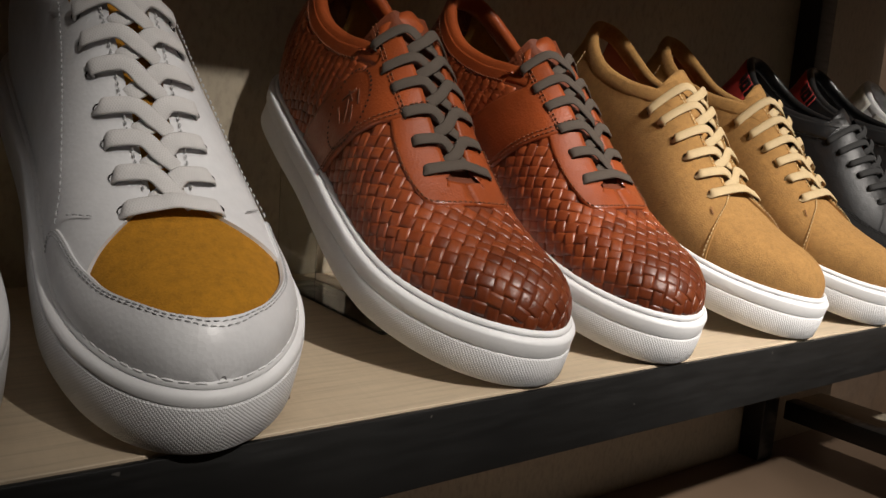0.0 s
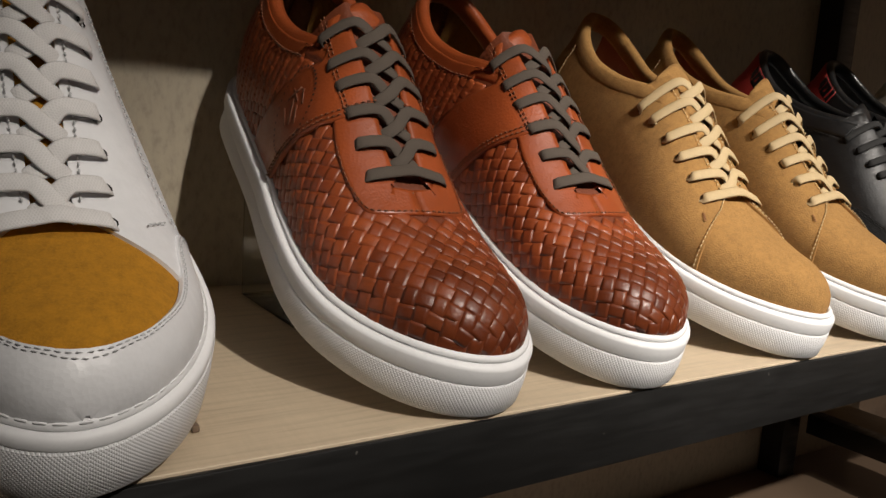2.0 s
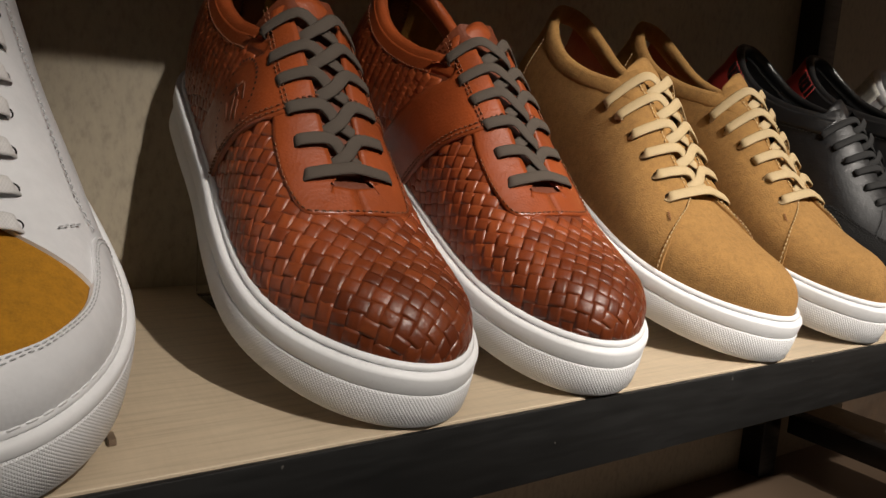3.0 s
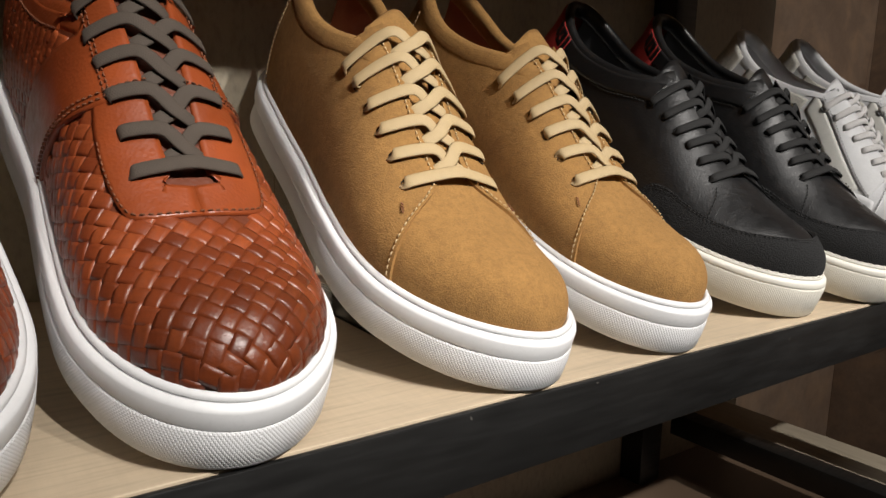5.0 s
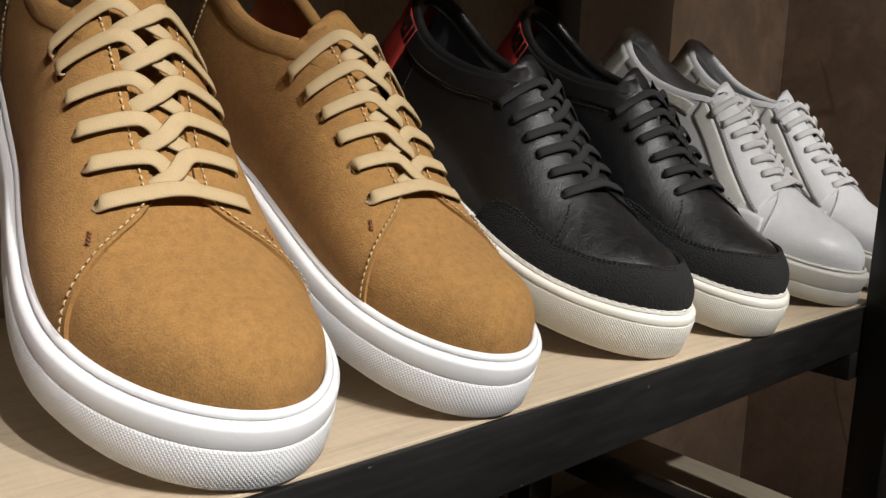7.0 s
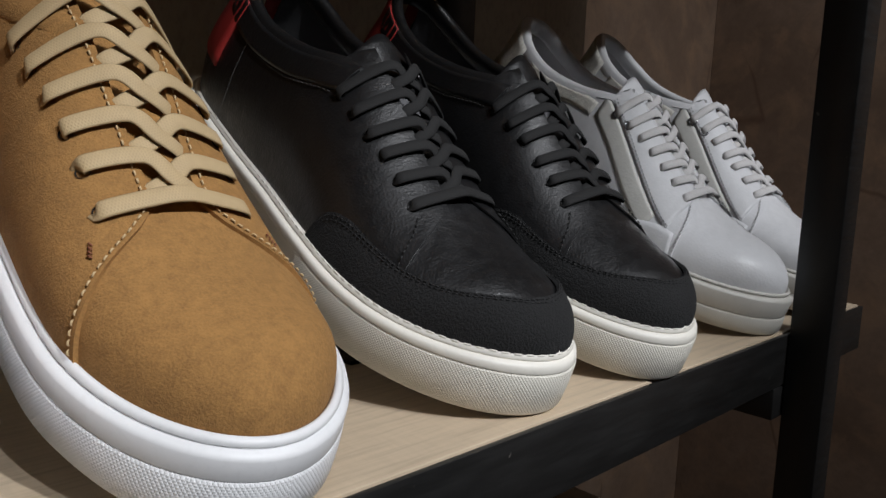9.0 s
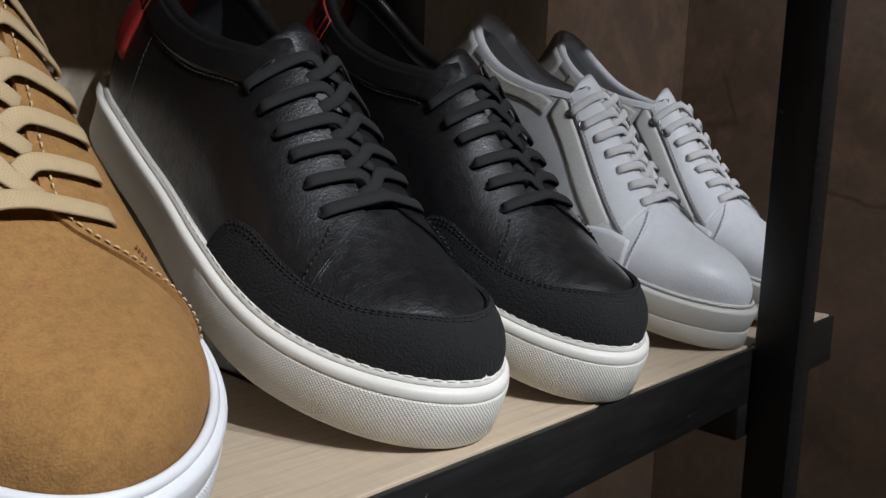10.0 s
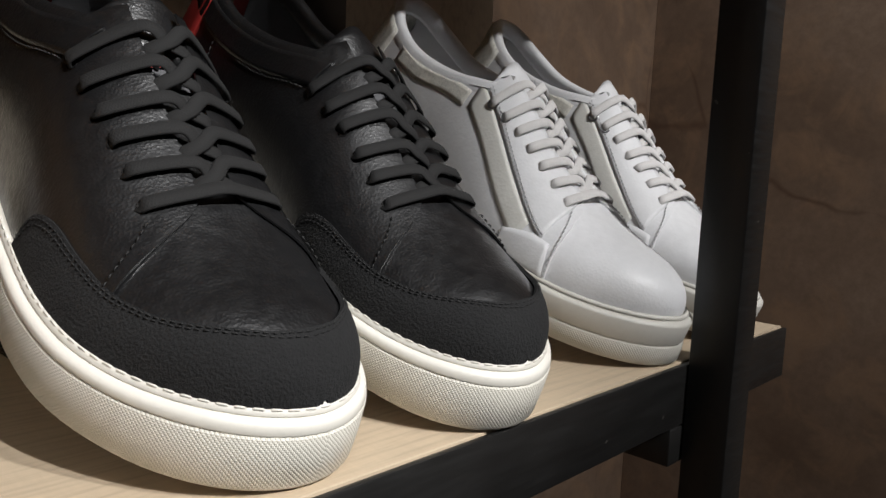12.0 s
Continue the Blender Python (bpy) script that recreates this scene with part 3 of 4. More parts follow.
def lining(last, shoe, mat):
    bm = bmesh.new()
    for side in (-1, 1):
        rows = []
        for i in range(31):
            u = 0.16 - last.fore + (last.u1 - 0.004 - 0.16 + last.fore) * i / 30
            top = collar_q(last, u)
            rows.append([bm.verts.new(last(u, top * j / 10, side, -0.0055)) for j in range(11)])
        for a, b in zip(rows, rows[1:]):
            for j in range(10):
                bm.faces.new((a[j], a[j + 1], b[j + 1], b[j]))
    part("lining", bm, mat, shoe)
    n = 48
    foot = bmesh.new()
    foot.faces.new([foot.verts.new((rim(last, k, n, -0.004)[0].x, rim(last, k, n, -0.004)[0].y, TOP + 0.004)) for k in range(n)])
    part("insole", foot, mat, shoe)


def collar_roll(last, shoe, mat, radius=0.0048, start=0.172):
    """The padded edge round the foot's opening."""
    stops, start = [], start - last.fore
    us = [start + (last.u1 - 0.0005 - start) * (1 - (1 - i / 22) ** 1.6) for i in range(23)]
    for side, seq in ((-1, us), (1, us[-2::-1])):
        for u in seq:
            stops.append((u, collar_q(last, u), side))
    pts = [last(u, q - 0.01, s, -0.0028) for u, q, s in stops]
    nor = [last.normal(u, min(q, 0.7), s) for u, q, s in stops]
    part("collar", sweep(pts, nor, radius * 2.6, radius * 1.55, round_=10), mat, shoe)


def place(shoe, last, x, y, tilt, turn, lean=0.0):
    """Stands the shoe with its toe on the shelf and its heel raised."""
    spin = pose(0, 0, 0, tilt, 0, turn) @ pose(0, 0, 0, 0, lean, 0)
    low = min((spin @ v.co).z for c in shoe.children if c.name.startswith(("outsole", "side_wall")) for v in c.data.vertices)
    shoe.matrix_world = Matrix.Translation((x, y, 0.0004 - low)) @ spin
    return shoe


def stand(x, y, turn):
    """A clear rest under a shoe: foot and upright."""
    ob = thing("acrylic_stand", "clear acrylic shoe rest on the oak board", "shoe stand", "acrylic shoe rests", at=pose(x, y, 0, 0, 0, turn))
    part("foot", box((-0.016, 0.10, 0.0003), (0.016, 0.252, 0.0023), 0.0005, 1), M["acrylic"], ob, "", True, 40)
    part("upright", box((-0.016, 0.2525, 0.0003), (0.016, 0.255, 0.105), 0.0005, 1), M["acrylic"], ob, "", True, 40)
    for sheet in ob.children:
        sheet.visible_shadow = False
    return ob


# ---- pieces of the upper
def line2(tab, n):
    """n + 1 even steps along a smooth line through pairs (u, q)."""
    pts = catmull([Vector((a, b, 0)) for a, b in tab], 10)
    dist = [0.0]
    for a, b in zip(pts, pts[1:]):
        dist.append(dist[-1] + math.hypot((b.x - a.x) / 0.06, b.y - a.y))
    out, k = [], 0
    for i in range(n + 1):
        d = dist[-1] * i / n
        while k < len(dist) - 2 and dist[k + 1] < d:
            k += 1
        f = (d - dist[k]) / max(1e-9, dist[k + 1] - dist[k])
        p = pts[k].lerp(pts[k + 1], min(1, f))
        out.append((p.x, min(1.0, max(0.0, p.y))))
    return out


def between(last, low, high, n, m, side, off=0.0, thick=0.0):
    """A piece between two lines of (u, q)."""
    under = lambda u, q: min(q, collar_q(last, u) - 0.012) if u > 0.188 - last.fore else q
    a, b = line2(low, n), line2(high, n)
    bm = bmesh.new()
    grid = []
    for (u0, q0), (u1, q1) in zip(a, b):
        grid.append([bm.verts.new(last(u0 + (u1 - u0) * j / m, under(u0 + (u1 - u0) * j / m, q0 + (q1 - q0) * j / m), side, off)) for j in range(m + 1)])
    for i in range(n):
        for j in range(m):
            bm.faces.new((grid[i][j], grid[i][j + 1], grid[i + 1][j + 1], grid[i + 1][j]))
    return finish(bm, thick)


def seam(last, shoe, tab, side, mat, name="stitching", off=0.0016, shift=0.0, length=0.0021, gap=0.0011, radius=0.00042, n=60):
    line = [(u + shift, q, side) for u, q in line2(tab, n)]
    return part(name, stitches(last, line, length, gap, radius, off), mat, shoe)


def flap(last, shoe, mat, front, gap, off=0.0008, thick=0.0018):
    """The two quarters: front is the line (t, u) of their leading edge from the sole up to the throat."""
    for side in (-1, 1):
        bm = bmesh.new()
        grid = []
        n, m = 56, 22
        for i in range(n + 1):
            s = i / n
            row = []
            for j in range(m + 1):
                t = j / m
                ua = curve(front, t)
                u = ua + (last.u1 - ua) * (0.5 * s + 0.5 * (1 - (1 - s) ** 1.7))
                top = last.q_gap(u, gap(u))
                if u > 0.15 - last.fore:
                    c = collar_q(last, u)
                    k = smooth(0.188 - last.fore, 0.20 - last.fore, u)
                    top = min(top, c + (1 - k) * 0.5)
                row.append(bm.verts.new(last(u, t * top, side, off)))
            grid.append(row)
        for i in range(n):
            for j in range(m):
                bm.faces.new((grid[i][j], grid[i][j + 1], grid[i + 1][j + 1], grid[i + 1][j]))
        part("quarter", finish(bm, thick), mat, shoe, "", True, 50)


def eyelets(last, shoe, rows, gap, edge, ring=None):
    """A shallow cup painted near-black as a hole's shade at each lace's place, with a metal ring where the shoe has
    one.
    """
    for u in rows:
        for side in (-1, 1):
            q = last.q_gap(u, gap(u) + edge)
            c, n = last(u, q, side, 0.0013), last.normal(u, q, side)
            a = n.orthogonal().normalized()
            b = n.cross(a)
            bm = bmesh.new()
            rim_ = [bm.verts.new(c + (a * math.cos(k * PI / 6) + b * math.sin(k * PI / 6)) * 0.0026) for k in range(12)]
            low = [bm.verts.new(c - n * 0.001 + (a * math.cos(k * PI / 6) + b * math.sin(k * PI / 6)) * 0.0018) for k in range(12)]
            for k in range(12):
                bm.faces.new((rim_[k], rim_[(k + 1) % 12], low[(k + 1) % 12], low[k]))
            bm.faces.new(low)
            hole = part("eyelet", bm, M["hole"], shoe)
            if ring:
                pts = [c + n * 0.0006 + (a * math.cos(k * PI / 8) + b * math.sin(k * PI / 8)) * 0.0032 for k in range(16)]
                part("ring", sweep(pts, [n] * 16, 0.0014, 0.0012, True, round_=6), ring, hole)


def guard(last, shoe, mat, edge, name="toe_guard", off=0.0018, thick=0.0018, thread=None):
    """A strip of leather round the toe: edge is its upper line on each side, from its back end to the ridge."""
    end = edge[0][0]
    base = [(end, 0.0), (end * 0.75 + last.u0 * 0.25, 0.0), ((end + last.u0) / 2, 0.0), (end * 0.2 + last.u0 * 0.8, 0.0), (last.u0 + 0.0006, 0.0), (last.u0 + 0.0006, 1.0)]
    bm = bmesh.new()
    grid = []
    for side in (-1, 1):
        n, m = 46, 12
        a, b = line2(base, n), line2(edge, n)
        rows = []
        for (u0, q0), (u1, q1) in zip(a, b):
            rows.append([bm.verts.new(last(u0 + (u1 - u0) * j / m, q0 + (q1 - q0) * j / m, side, off)) for j in range(m + 1)])
        for i in range(n):
            for j in range(m):
                bm.faces.new((rows[i][j], rows[i][j + 1], rows[i + 1][j + 1], rows[i + 1][j]))
    bmesh.ops.remove_doubles(bm, verts=bm.verts[:], dist=0.0001)
    part(name, finish(bm, thick), mat, shoe, "", True, 50)
    if thread:
        for inset in (0.0022, 0.0052):
            for side in (-1, 1):
                line = [(max(last.u0, u - inset * 0.55 * (q if q > 0.5 else 0.5)), max(0.0, q - inset * (9 if q < 0.7 else 4) * (1 - 0.8 * q)), side) for u, q in line2(edge, 60)[3:]]
                part("stitching", stitches(last, line, 0.0020, 0.0009, 0.00026, off + 0.0003), thread, shoe)


def vamp(last, shoe, mat, to=0.135, off=-0.0008):
    return part("vamp", both(last, last.u0, to, 44, lambda u: 0.0, lambda u: 1.0, 18, off), mat, shoe)


def heel_tab(last, shoe, mat, top=0.084, low=0.03, start=0.288, name="heel_tab"):
    bm = bmesh.new()
    grid = []
    for side in (-1, 1):
        rows = []
        for i in range(13):
            u = start + (last.u1 - 0.0008 - start) * (1 - (1 - i / 12) ** 1.8)
            c = collar_q(last, u)
            rows.append([bm.verts.new(last(u, c * (low / top + (1.0 - low / top) * j / 8), side, 0.0022)) for j in range(9)])
        for a, b in zip(rows, rows[1:]):
            for j in range(8):
                bm.faces.new((a[j], a[j + 1], b[j + 1], b[j]))
    part(name, finish(bm, 0.0016), mat, shoe)


# ---- woven leather: a net of equal steps laid over the vamp
def pad_mesh(h, mat):
    bm = bmesh.new()
    n, m = 6, 4
    grid = []
    for i in range(n + 1):
        x = -1 + 2 * i / n
        row = []
        for j in range(m + 1):
            y = -1 + 2 * j / m
            z = 0.00055 * math.cos(x * PI / 2 * 0.98) - 0.00055 * x ** 4 - 0.00022 * abs(y) ** 6
            row.append(bm.verts.new((x * h * 0.72, y * h * 0.490, z)))
        grid.append(row)
    for i in range(n):
        for j in range(m):
            bm.faces.new((grid[i][j], grid[i + 1][j], grid[i + 1][j + 1], grid[i][j + 1]))
    edge = [e for e in bm.edges if e.is_boundary]
    made = bmesh.ops.extrude_edge_only(bm, edges=edge)
    for v in made["geom"]:
        if isinstance(v, bmesh.types.BMVert):
            v.co.z -= 0.0014
    bmesh.ops.recalc_face_normals(bm, faces=bm.faces[:])
    me = bpy.data.meshes.new("strip")
    bm.to_mesh(me)
    bm.free()
    me.shade_smooth()
    me.materials.append(mat)
    return me


def weave(last, base, shoe, me, h, start, inside, reach, turn=45.0):
    tree = BVHTree.FromObject(base, bpy.context.evaluated_depsgraph_get())
    def drop(p):
        hit, n, _, d = tree.find_nearest(p)
        return (hit, n, d) if hit is not None else (p, Vector((0, 0, 1)), 9)
    net = {}
    hit, n, _ = drop(start)
    net[0, 0] = hit
    fwd = Vector((0, -1, 0))
    fwd = (fwd - n * fwd.dot(n)).normalized()
    right = fwd.cross(n)
    ca, sa = math.cos(radians(turn)), math.sin(radians(turn))
    for axis, way in (((1, 0), fwd * ca + right * sa), ((0, 1), fwd * ca - right * sa)):
        for sign in (1, -1):
            p, d = hit, way * sign
            for k in range(1, reach + 1):
                q, nn, far = drop(p + d * h)
                if far > h * 0.6:
                    break
                d = (q - p)
                if d.length < h * 0.3:
                    break
                d = (d - nn * d.dot(nn)).normalized()
                p = q
                net[axis[0] * k * sign, axis[1] * k * sign] = p
    for si in (1, -1):
        for sj in (1, -1):
            for i in range(1, reach + 1):
                for j in range(1, reach + 1):
                    a, b, c = net.get(((i - 1) * si, j * sj)), net.get((i * si, (j - 1) * sj)), net.get(((i - 1) * si, (j - 1) * sj))
                    if a is None or b is None or c is None:
                        continue
                    p, nn, far = drop(a + b - c)
                    if far > h * 0.6:
                        continue
                    for _ in range(5):
                        da, db = p - a, p - b
                        if da.length < 1e-6 or db.length < 1e-6:
                            break
                        p = p + (da.normalized() * (h - da.length) + db.normalized() * (h - db.length)) * 0.5
                        p, nn, far = drop(p)
                    if (p - c).length > h * 0.5:
                        net[i * si, j * sj] = p
    count = 0
    for (i, j), p in sorted(net.items(), key=lambda e: (abs(e[0][0]) + abs(e[0][1]), e[0])):
        if not inside(p):
            continue
        _, nn, _ = drop(p)
        a, b = net.get((i + 1, j)), net.get((i - 1, j))
        c, d = net.get((i, j + 1)), net.get((i, j - 1))
        if (i + j) % 2 == 0:
            t = (a - b) if a is not None and b is not None else ((a - p) if a is not None else (p - b) if b is not None else None)
        else:
            t = (c - d) if c is not None and d is not None else ((c - p) if c is not None else (p - d) if d is not None else None)
        if t is None:
            continue
        t = (t - nn * t.dot(nn)).normalized()
        s = nn.cross(t)
        m = Matrix((t, s, nn)).transposed().to_4x4()
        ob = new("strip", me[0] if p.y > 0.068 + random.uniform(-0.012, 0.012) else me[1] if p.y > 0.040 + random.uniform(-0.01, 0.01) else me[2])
        ob.parent = base
        ob.matrix_basis = Matrix.Translation(p + nn * 0.0009) @ m @ Matrix.Diagonal((random.uniform(0.96, 1.05), random.uniform(0.95, 1.04), random.uniform(0.85, 1.2), 1))
        count += 1
        if count >= 420:
            break


# ---- the five pairs
def white_shoe(mirror, label):
    shoe = thing("sneaker", label, "shoe", "white and mustard pair")
    last = Last(mirror, throat=0.076, bulk=0.95, ridge=0.008, fore=0.006)
    gap = lambda u: 0.0065 + 0.02 * max(0.0, u - 0.08)
    cup_sole(last, shoe, M["white_rubber"], M["white_knurl"], "stitched")
    tagged(vamp(last, shoe, M["mustard"]), "mustard suede vamp")
    flap(last, shoe, M["white_leather"], [(0, 0.045), (0.5, 0.062), (0.8, 0.073), (1, 0.083)], gap)
    guard(last, shoe, M["white_leather"], [(0.098, 0.05), (0.092, 0.28), (0.080, 0.37), (0.062, 0.40), (0.043, 0.46), (0.028, 0.62), (0.0215, 0.83), (0.020, 1.0)], thread=M["grey_thread"])
    lining(last, shoe, M["white_lining"])
    collar_roll(last, shoe, M["white_leather"])
    tongue(last, shoe, M["mustard"], 0.076, 0.2)
    rows = lace_rows(0.079, 0.174, 7)
    eyelets(last, shoe, rows, gap, 0.0115)
    laced(last, shoe, rows, M["white_lace"], gap, 0.0082, 0.0017, edge=0.0115, seed=3)
    for side in (-1, 1):
        seam(last, shoe, [(0.088, last.q_gap(0.088, 0.0092)), (0.15, last.q_gap(0.15, 0.0105)), (0.192, last.q_gap(0.192, 0.0115))], side, M["grey_thread"], off=0.0022)
        seam(last, shoe, [(0.092, 0.34), (0.105, 0.44), (0.14, 0.52), (0.19, 0.58)], side, M["grey_thread"], off=0.0022)
        seam(last, shoe, [(0.088, 0.46), (0.084, 0.54), (0.081, 0.60)], side, M["grey_thread"], off=0.0022)
    return shoe, last


def woven_shoe(mirror, label):
    shoe = thing("sneaker", label, "shoe", "woven cognac pair")
    last = Last(mirror, throat=0.10, ridge=-0.003 if mirror > 0 else 0.005, fore=0.004)
    gap = lambda u: 0.0075 + 0.035 * max(0.0, u - 0.1)
    cup_sole(last, shoe, M["white_rubber"], M["white_knurl"], "rolled")
    base = part("vamp", both(last, last.u0, 0.20, 60, lambda u: 0.0, lambda u: 1.0 if u < 0.098 else last.q_gap(u, gap(u)), 20, -0.0006), M["cognac_shade"], shoe)
    lining(last, shoe, M["mustard_lining"])
    collar_roll(last, shoe, M["cognac"], 0.0056)
    tongue(last, shoe, M["cognac"], 0.092, 0.202)
    rim_q = lambda u: last.q_gap(u, gap(u))
    for side in (-1, 1):
        # facing round the laces, with its apron in front
        part("facing", between(last, [(0.080, 1.0), (0.0802, 0.88), (0.0815, 0.77), (0.086, 0.66), (0.104, 0.60), (0.126, 0.58), (0.140, 0.60)],
                               [(0.0935, 1.0), (0.0945, 0.93), (0.096, 0.88), (0.100, rim_q(0.100)), (0.112, rim_q(0.115)), (0.135, rim_q(0.135)), (0.148, rim_q(0.148))], 30, 10, side, 0.0014, 0.0018), M["cognac"], shoe)
        seam(last, shoe, [(0.0812, 1.0), (0.0816, 0.88), (0.083, 0.775), (0.0875, 0.672), (0.105, 0.612), (0.124, 0.594)], side, M["brown_thread"], off=0.0018)
        # saddle with the eyelets' upper half and the badge
        low = [(0.135, rim_q(0.135)), (0.136, 0.66), (0.142, 0.48), (0.152, 0.28), (0.168, 0.0)]
        part("saddle", between(last, low, [(0.194, rim_q(0.194) * 0.97), (0.186, 0.70), (0.175, 0.60), (0.182, 0.46), (0.196, 0.26), (0.210, 0.0)], 28, 18, side, 0.0020, 0.0020), M["cognac"], shoe)
        seam(last, shoe, [(u + 0.002, q) for u, q in low], side, M["brown_thread"], off=0.0026)
        seam(last, shoe, [(u + 0.0045, q) for u, q in low], side, M["brown_thread"], off=0.0026)
        seam(last, shoe, [(0.138, 0.69), (0.16, 0.66), (0.197, 0.64)], side, M["brown_thread"], off=0.0026)
        seam(last, shoe, [(0.138, 0.715), (0.16, 0.685), (0.197, 0.665)], side, M["brown_thread"], off=0.0026)
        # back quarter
        part("quarter", patch(last, 0.168, last.u1, 36, lambda u: 0.0, lambda u: min(collar_q(last, u), 0.72), 16, side, 0.0004, 0.0016), M["cognac_shade"], shoe)
        part("collar_band", patch(last, 0.192, last.u1, 30, lambda u: last.q_at(u, curve(last.collar, u) - 0.0085), lambda u: collar_q(last, u), 6, side, 0.0016, 0.0016), M["cognac"], shoe)
        seam(last, shoe, [(u, last.q_at(u, curve(last.collar, u) - 0.0072)) for u in (0.194, 0.21, 0.23, 0.25, 0.27, 0.29)], side, M["brown_thread"], off=0.0020)
    rows = lace_rows(0.103, 0.184, 6)
    eyelets(last, shoe, rows, gap, 0.0135)
    laced(last, shoe, rows, M["brown_lace"], gap, 0.0068, 0.0015, edge=0.0135, seed=5)
    # the badge on the outer side: a ring of flat discs painting the shade of punched holes, and bars
    c = (0.170, 0.34)
    for k in range(40):
        a = 2 * PI * k / 40
        u, q = c[0] + 0.0165 * math.cos(a), c[1] + 0.0165 / 0.083 * math.sin(a)
        bm = bmesh.new()
        p, n = last(u, q, -1, 0.0026), last.normal(u, q, -1)
        e = n.orthogonal().normalized()
        f = n.cross(e)
        bm.faces.new([bm.verts.new(p + (e * math.cos(i * PI / 4) + f * math.sin(i * PI / 4)) * 0.0008) for i in range(8)])
        part("punched_hole_shade", bm, M["hole"], shoe)
    for a, b in (((-0.009, -0.02), (-0.002, 0.03)), ((-0.004, -0.06), (0.004, 0.02)), ((0.0, 0.04), (0.008, 0.04)), ((0.003, 0.09), (0.009, -0.02)), ((0.0, -0.09), (0.009, -0.06)), ((-0.006, 0.07), (0.001, 0.1))):
        pts = [last(c[0] + a[0] + (b[0] - a[0]) * t, c[1] + a[1] + (b[1] - a[1]) * t, -1, 0.0023) for t in (0, 0.33, 0.67, 1)]
        part("badge_bar", sweep(pts, [last.normal(*c, -1)] * 4, 0.0016, 0.0006), M["cognac_worn"], shoe)

    def on_vamp(p):
        u = p.y
        z = p.z - last.sole_top(u)
        if z < 0.0022 or u > 0.165:
            return False
        q = last.q_at(u, z)
        x = abs(p.x * mirror - last.middle(u))
        q = max(q, last.q_gap(u, x)) if q > 0.6 else q
        if u > 0.078 and q > 0.59 + 0.30 * smooth(0.092, 0.079, u):
            return False
        return u < curve([(0, 0.166), (0.28, 0.150), (0.48, 0.140), (0.66, 0.134)], q)
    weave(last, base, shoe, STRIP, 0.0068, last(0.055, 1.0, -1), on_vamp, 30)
    for child in [o for o in shoe.children if o.name.startswith("quarter")]:
        vs = [v.co for v in child.data.vertices]
        side = -1 if sum(v.x for v in vs) * mirror < 0 else 1
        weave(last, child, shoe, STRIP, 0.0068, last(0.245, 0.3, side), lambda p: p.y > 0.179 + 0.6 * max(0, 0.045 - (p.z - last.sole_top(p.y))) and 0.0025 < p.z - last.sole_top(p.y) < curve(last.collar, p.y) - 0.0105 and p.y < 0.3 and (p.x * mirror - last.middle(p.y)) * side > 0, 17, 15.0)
    return shoe, last


def suede_shoe(mirror, label):
    shoe = thing("sneaker", label, "shoe", "tan suede pair")
    last = Last(mirror, throat=0.094, ridge=-0.004 if mirror > 0 else 0.009, fore=0.010)
    gap = lambda u: 0.0085 + 0.045 * max(0.0, u - 0.1)
    cup_sole(last, shoe, M["white_rubber"], M["white_knurl"], "rolled")
    vamp(last, shoe, M["tan_suede"])
    front = [(0, 0.061), (0.4, 0.069), (0.7, 0.078), (0.9, 0.086), (1, 0.094)]
    flap(last, shoe, M["tan_suede"], front, gap)
    lining(last, shoe, M["rust_lining"])
    collar_roll(last, shoe, M["tan_suede"], 0.0056)
    tongue(last, shoe, M["tan_suede"], 0.085, 0.195, lining=M["rust_lining"])
    rows = lace_rows(0.095, 0.176, 6)
    eyelets(last, shoe, rows, gap, 0.0180)
    laced(last, shoe, rows, M["beige_lace"], gap, 0.0072, 0.0015, edge=0.0180, seed=8)
    for side in (-1, 1):
        top = lambda u: last.q_gap(u, gap(u))
        seam(last, shoe, [(0.0645, 0.10 * top(0.1)), (0.0705, 0.4 * top(0.1)), (0.0795, 0.7 * top(0.1)), (0.0875, 0.88 * top(0.1)), (0.099, last.q_gap(0.105, 0.0118)), (0.15, last.q_gap(0.15, 0.0135)), (0.178, last.q_gap(0.178, 0.0155))], side, M["tan_thread"], off=0.0016)
        for k in range(4):
            seam(last, shoe, [(0.0815 + 0.0013 * k, 0.54 + 0.010 * k), (0.0835 + 0.0013 * k, 0.525 + 0.010 * k)], side, M["brown_thread"], off=0.0016, n=6)
        seam(last, shoe, [(0.272, 0.0), (0.27, 0.15), (0.276, 0.33)], side, M["tan_thread"], off=0.0018)
    return shoe, last


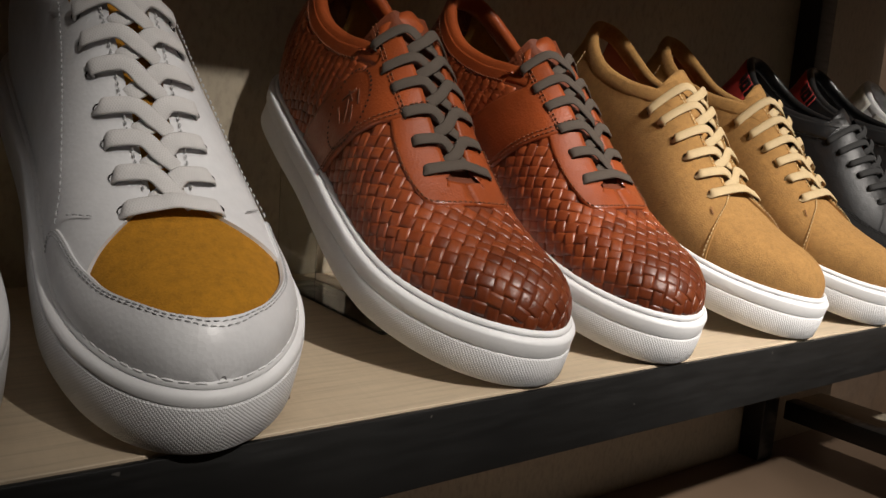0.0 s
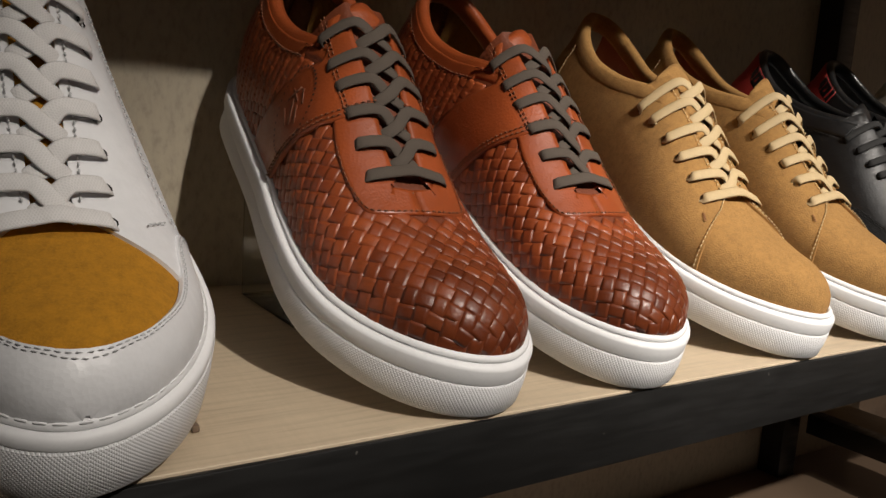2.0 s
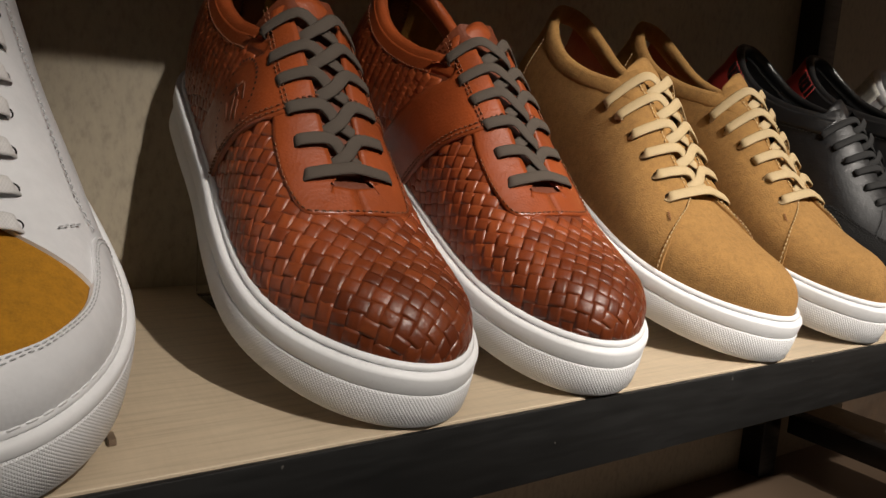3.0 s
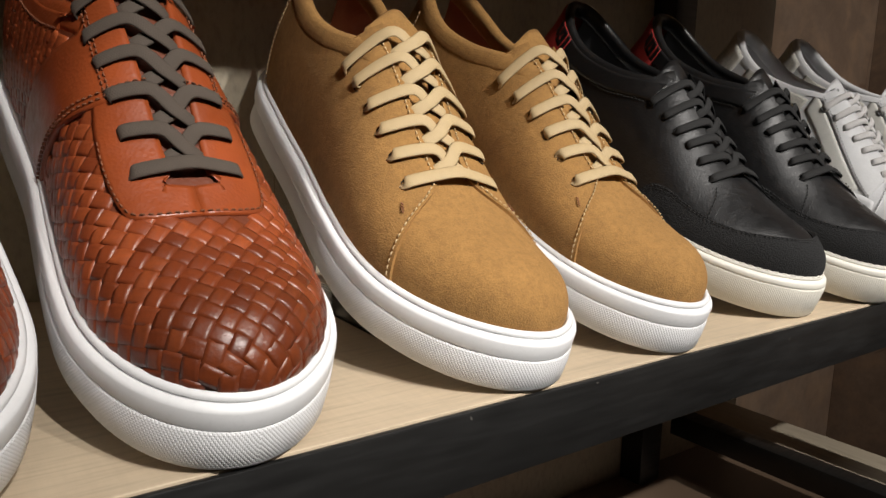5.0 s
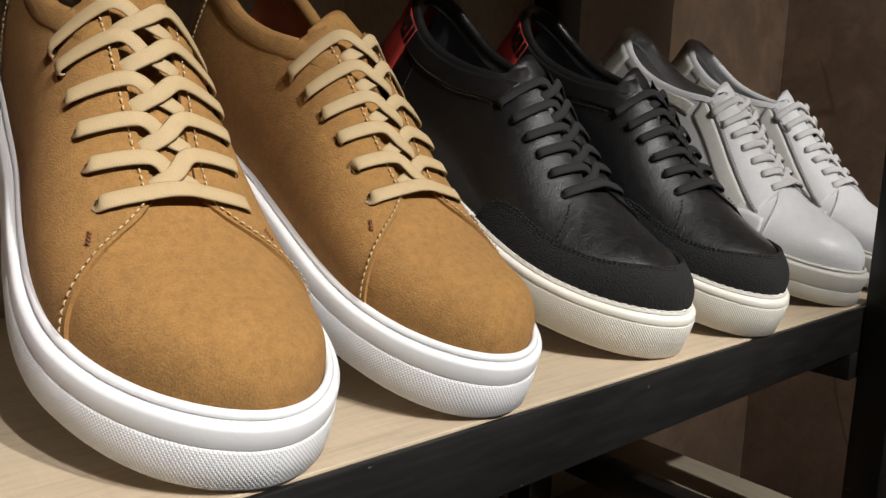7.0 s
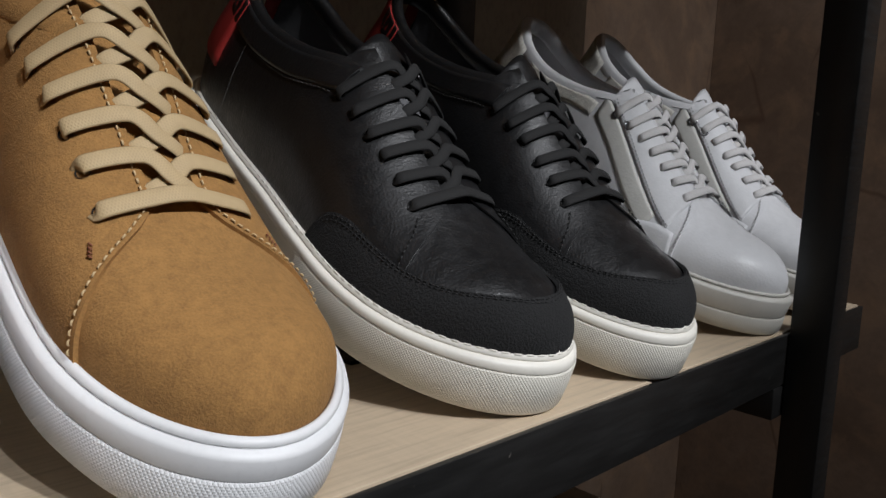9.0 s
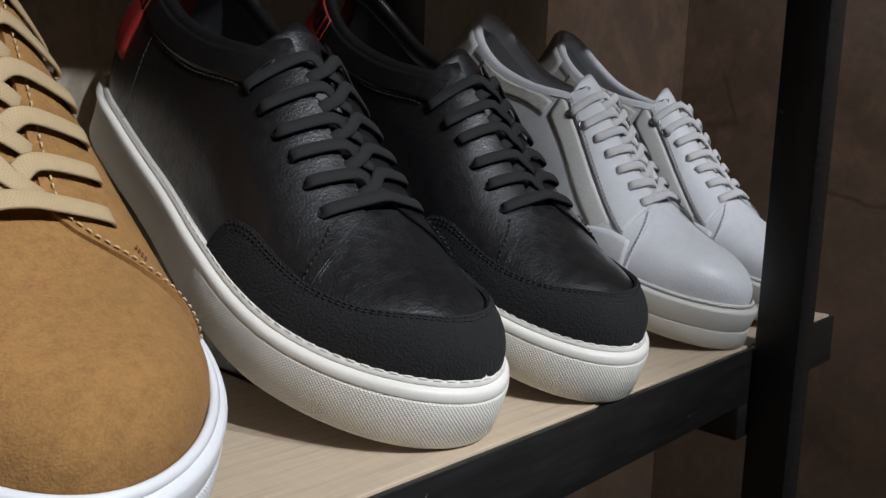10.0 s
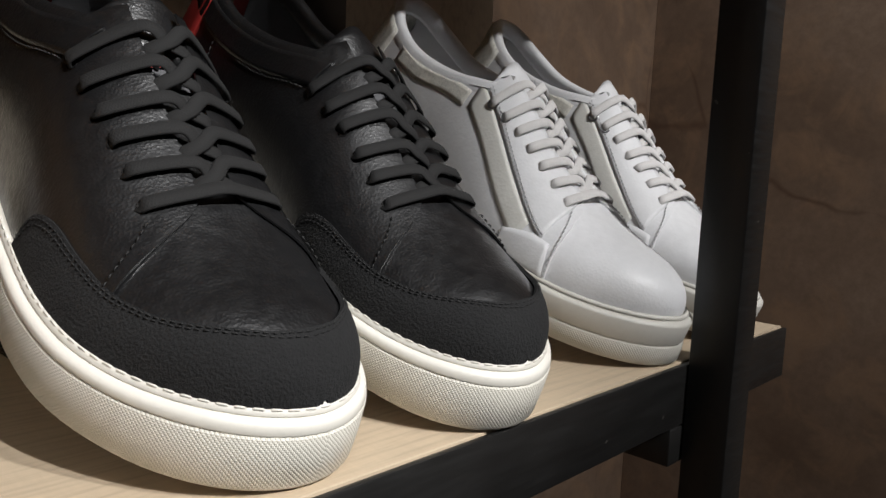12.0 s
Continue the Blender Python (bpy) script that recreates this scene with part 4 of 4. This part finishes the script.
def black_shoe(mirror, label):
    shoe = thing("sneaker", label, "shoe", "black leather pair")
    last = Last(mirror, throat=0.092, ridge=0.008 if mirror > 0 else -0.001, fore=0.020)
    gap = lambda u: 0.0075 + 0.035 * max(0.0, u - 0.1)
    cup_sole(last, shoe, M["cream_rubber"], M["cream_knurl"], "stitched")
    vamp(last, shoe, M["black_leather"])
    flap(last, shoe, M["black_leather"], [(0, 0.060), (0.4, 0.068), (0.7, 0.076), (0.9, 0.084), (1, 0.092)], gap, thick=0.0009)
    guard(last, shoe, M["black_suede"], [(0.126, 0.03), (0.120, 0.19), (0.106, 0.275), (0.086, 0.31), (0.062, 0.36), (0.040, 0.49), (0.0265, 0.75), (0.0235, 1.0)], thread=M["black_thread"])
    lining(last, shoe, M["grey_lining"])
    collar_roll(last, shoe, M["black_leather"], 0.0052)
    heel_tab(last, shoe, M["red"], start=0.262, low=0.03)
    tongue(last, shoe, M["black_leather"], 0.084, 0.186, lining=M["red"])
    rows = lace_rows(0.093, 0.162, 6)
    eyelets(last, shoe, rows, gap, 0.0190)
    laced(last, shoe, rows, M["black_lace"], gap, 0.0062, 0.0018, edge=0.0190, seed=11 + mirror)
    for side in (-1, 1):
        part("red_edge", patch(last, 0.148, 0.194, 10, lambda u: 0.30, lambda u: collar_q(last, u) + 0.015, 8, side, -0.0042), M["red"], shoe, "red leather lining")
        part("collar_band", patch(last, 0.166, last.u1 - 0.02, 30, lambda u: last.q_at(u, curve(last.collar, u) - 0.013), lambda u: collar_q(last, u), 6, side, 0.0022, 0.0014), M["black_leather"], shoe)
        seam(last, shoe, [(u, last.q_at(u, curve(last.collar, u) - 0.0145)) for u in (0.17, 0.19, 0.21, 0.24)], side, M["dim_thread"], off=0.0016, radius=0.0003)
        seam(last, shoe, [(0.243, 0.0), (0.243, 0.12), (0.245, 0.27)], side, M["dim_thread"], off=0.0016, radius=0.0003)
        seam(last, shoe, [(0.0695, 0.30), (0.0785, 0.54), (0.0865, 0.66)], side, M["black_thread"], off=0.0018)
    return shoe, last


def pale_shoe(mirror, label):
    shoe = thing("sneaker", label, "shoe", "white and pale grey pair")
    last = Last(mirror, throat=0.09, bulk=0.96, ridge=0.006 if mirror > 0 else 0.0, fore=0.020)
    gap = lambda u: 0.0075 + 0.035 * max(0.0, u - 0.1)
    cup_sole(last, shoe, M["grey_rubber"], M["grey_knurl"], "low")
    vamp(last, shoe, M["white_leather"])
    flap(last, shoe, M["white_leather"], [(0, 0.066), (0.4, 0.072), (0.7, 0.077), (0.9, 0.083), (1, 0.090)], gap)
    lining(last, shoe, M["white_lining"])
    collar_roll(last, shoe, M["white_leather"], 0.0052)
    tongue(last, shoe, M["white_leather"], 0.082, 0.186)
    rows = lace_rows(0.091, 0.166, 7)
    eyelets(last, shoe, rows[-2:], gap, 0.0155, M["steel"])
    eyelets(last, shoe, rows[:-2], gap, 0.0155)
    laced(last, shoe, rows, M["white_lace"], gap, 0.0062, 0.0022, seed=15 + mirror)
    heel_tab(last, shoe, M["grey_suede"], start=0.27, low=0.03)
    for side in (-1, 1):
        part("stripe", between(last, [(0.0960, 0.13), (0.1230, 0.25), (0.1530, 0.37), (0.1800, 0.43)], [(0.0940, 0.34), (0.1180, 0.43), (0.1480, 0.52), (0.1820, 0.60)], 20, 5, side, 0.0013, 0.0003), M["pale_leather"], shoe, "pale grey leather")
        part("collar_band", between(last, [(0.1840, 0.40), (0.1980, 0.37), (0.2280, 0.29), (0.2560, 0.27)], [(0.1840, 0.50), (0.1980, 0.46), (0.2280, 0.36), (0.2560, 0.35)], 20, 4, side, 0.0013, 0.0003), M["grey_suede"], shoe, "pale grey suede")
        part("eyestay", between(last, [(0.0820, 0.30), (0.0900, 0.32), (0.1180, 0.44), (0.1480, 0.53), (0.1840, 0.61)], [(0.0850, 0.74), (0.0940, last.q_gap(0.094, gap(0.094))), (0.1080, last.q_gap(0.108, gap(0.108))), (0.1380, last.q_gap(0.138, gap(0.138))), (0.1880, last.q_gap(0.188, gap(0.188)))], 26, 8, side, 0.0017, 0.0009), M["white_leather"], shoe)
        for d in (0.022, 0.045):
            seam(last, shoe, [(0.0840, 0.30 + d), (0.0900, 0.32 + d), (0.1180, 0.44 + d), (0.1480, 0.53 + d), (0.1760, 0.59 + d)], side, M["grey_thread"], off=0.0020, radius=0.0003)
        seam(last, shoe, [(0.0675, 0.06), (0.0725, 0.36), (0.0785, 0.58), (0.0850, 0.72)], side, M["grey_thread"], off=0.0018)
        part("side_strip", between(last, [(0.0680, 0.02), (0.0860, 0.0), (0.1080, 0.0)], [(0.0760, 0.32), (0.0880, 0.29), (0.1060, 0.16)], 12, 5, side, 0.0018, 0.0009), M["white_leather"], shoe)
    return shoe, last


TILT_SHOE = 27.0
# cognac darkened under the weave: paints the shade in the slits between strips
M["cognac_shade"] = leather("cognac_shadow", (0.15, 0.034, 0.011), 0.5)
M["cognac_worn"] = leather("cognac_rubbed", (0.16, 0.05, 0.022), 0.6)
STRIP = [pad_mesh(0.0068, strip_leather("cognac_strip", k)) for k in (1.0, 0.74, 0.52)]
SHOES = [
    (white_shoe, 1, -0.4310, 0.0040, 2.0, -1.0, "white leather sneaker beside its mustard-toed mate"),
    (white_shoe, -1, -0.3134, 0.0018, 2.8, -1.3, "white leather sneaker with a mustard suede vamp"),
    (woven_shoe, 1, -0.1688, 0.0085, 0.8, 2.2, "cognac woven leather sneaker with a punched badge"),
    (woven_shoe, -1, -0.0473, 0.0069, 2.6, -0.1, "cognac woven leather sneaker with grey-brown laces"),
    (suede_shoe, 1, 0.0752, 0.0085, -2.1, 2.7, "tan suede sneaker with waxed beige laces"),
    (suede_shoe, -1, 0.2034, 0.0094, 4.0, 1.4, "tan suede sneaker on a white rubber sole"),
    (black_shoe, 1, 0.3304, 0.0155, 1.7, -0.1, "black leather sneaker with a suede toe guard"),
    (black_shoe, -1, 0.4427, 0.0061, 0.3, -1.3, "black leather sneaker with red tongue lining"),
    (pale_shoe, 1, 0.5768, 0.0116, 1.0, -1.2, "white leather sneaker with pale grey suede stripes"),
    (pale_shoe, -1, 0.6938, 0.0100, 1.0, -1.0, "white leather sneaker standing behind the black post")]
for build, mirror, x, y, turn, lean, label in SHOES:
    shoe, last = build(mirror, label)
    place(shoe, last, x, y, TILT_SHOE, turn, lean)
    stand(x, y, turn)

wedge = thing("wedge", "small brown wooden wedge beside the white toe", "wedge")
part("block", box((-0.279, 0.032, 0.0002), (-0.276, 0.040, 0.003), 0.0005), M["dark_floor"], wedge, "", True, 40)
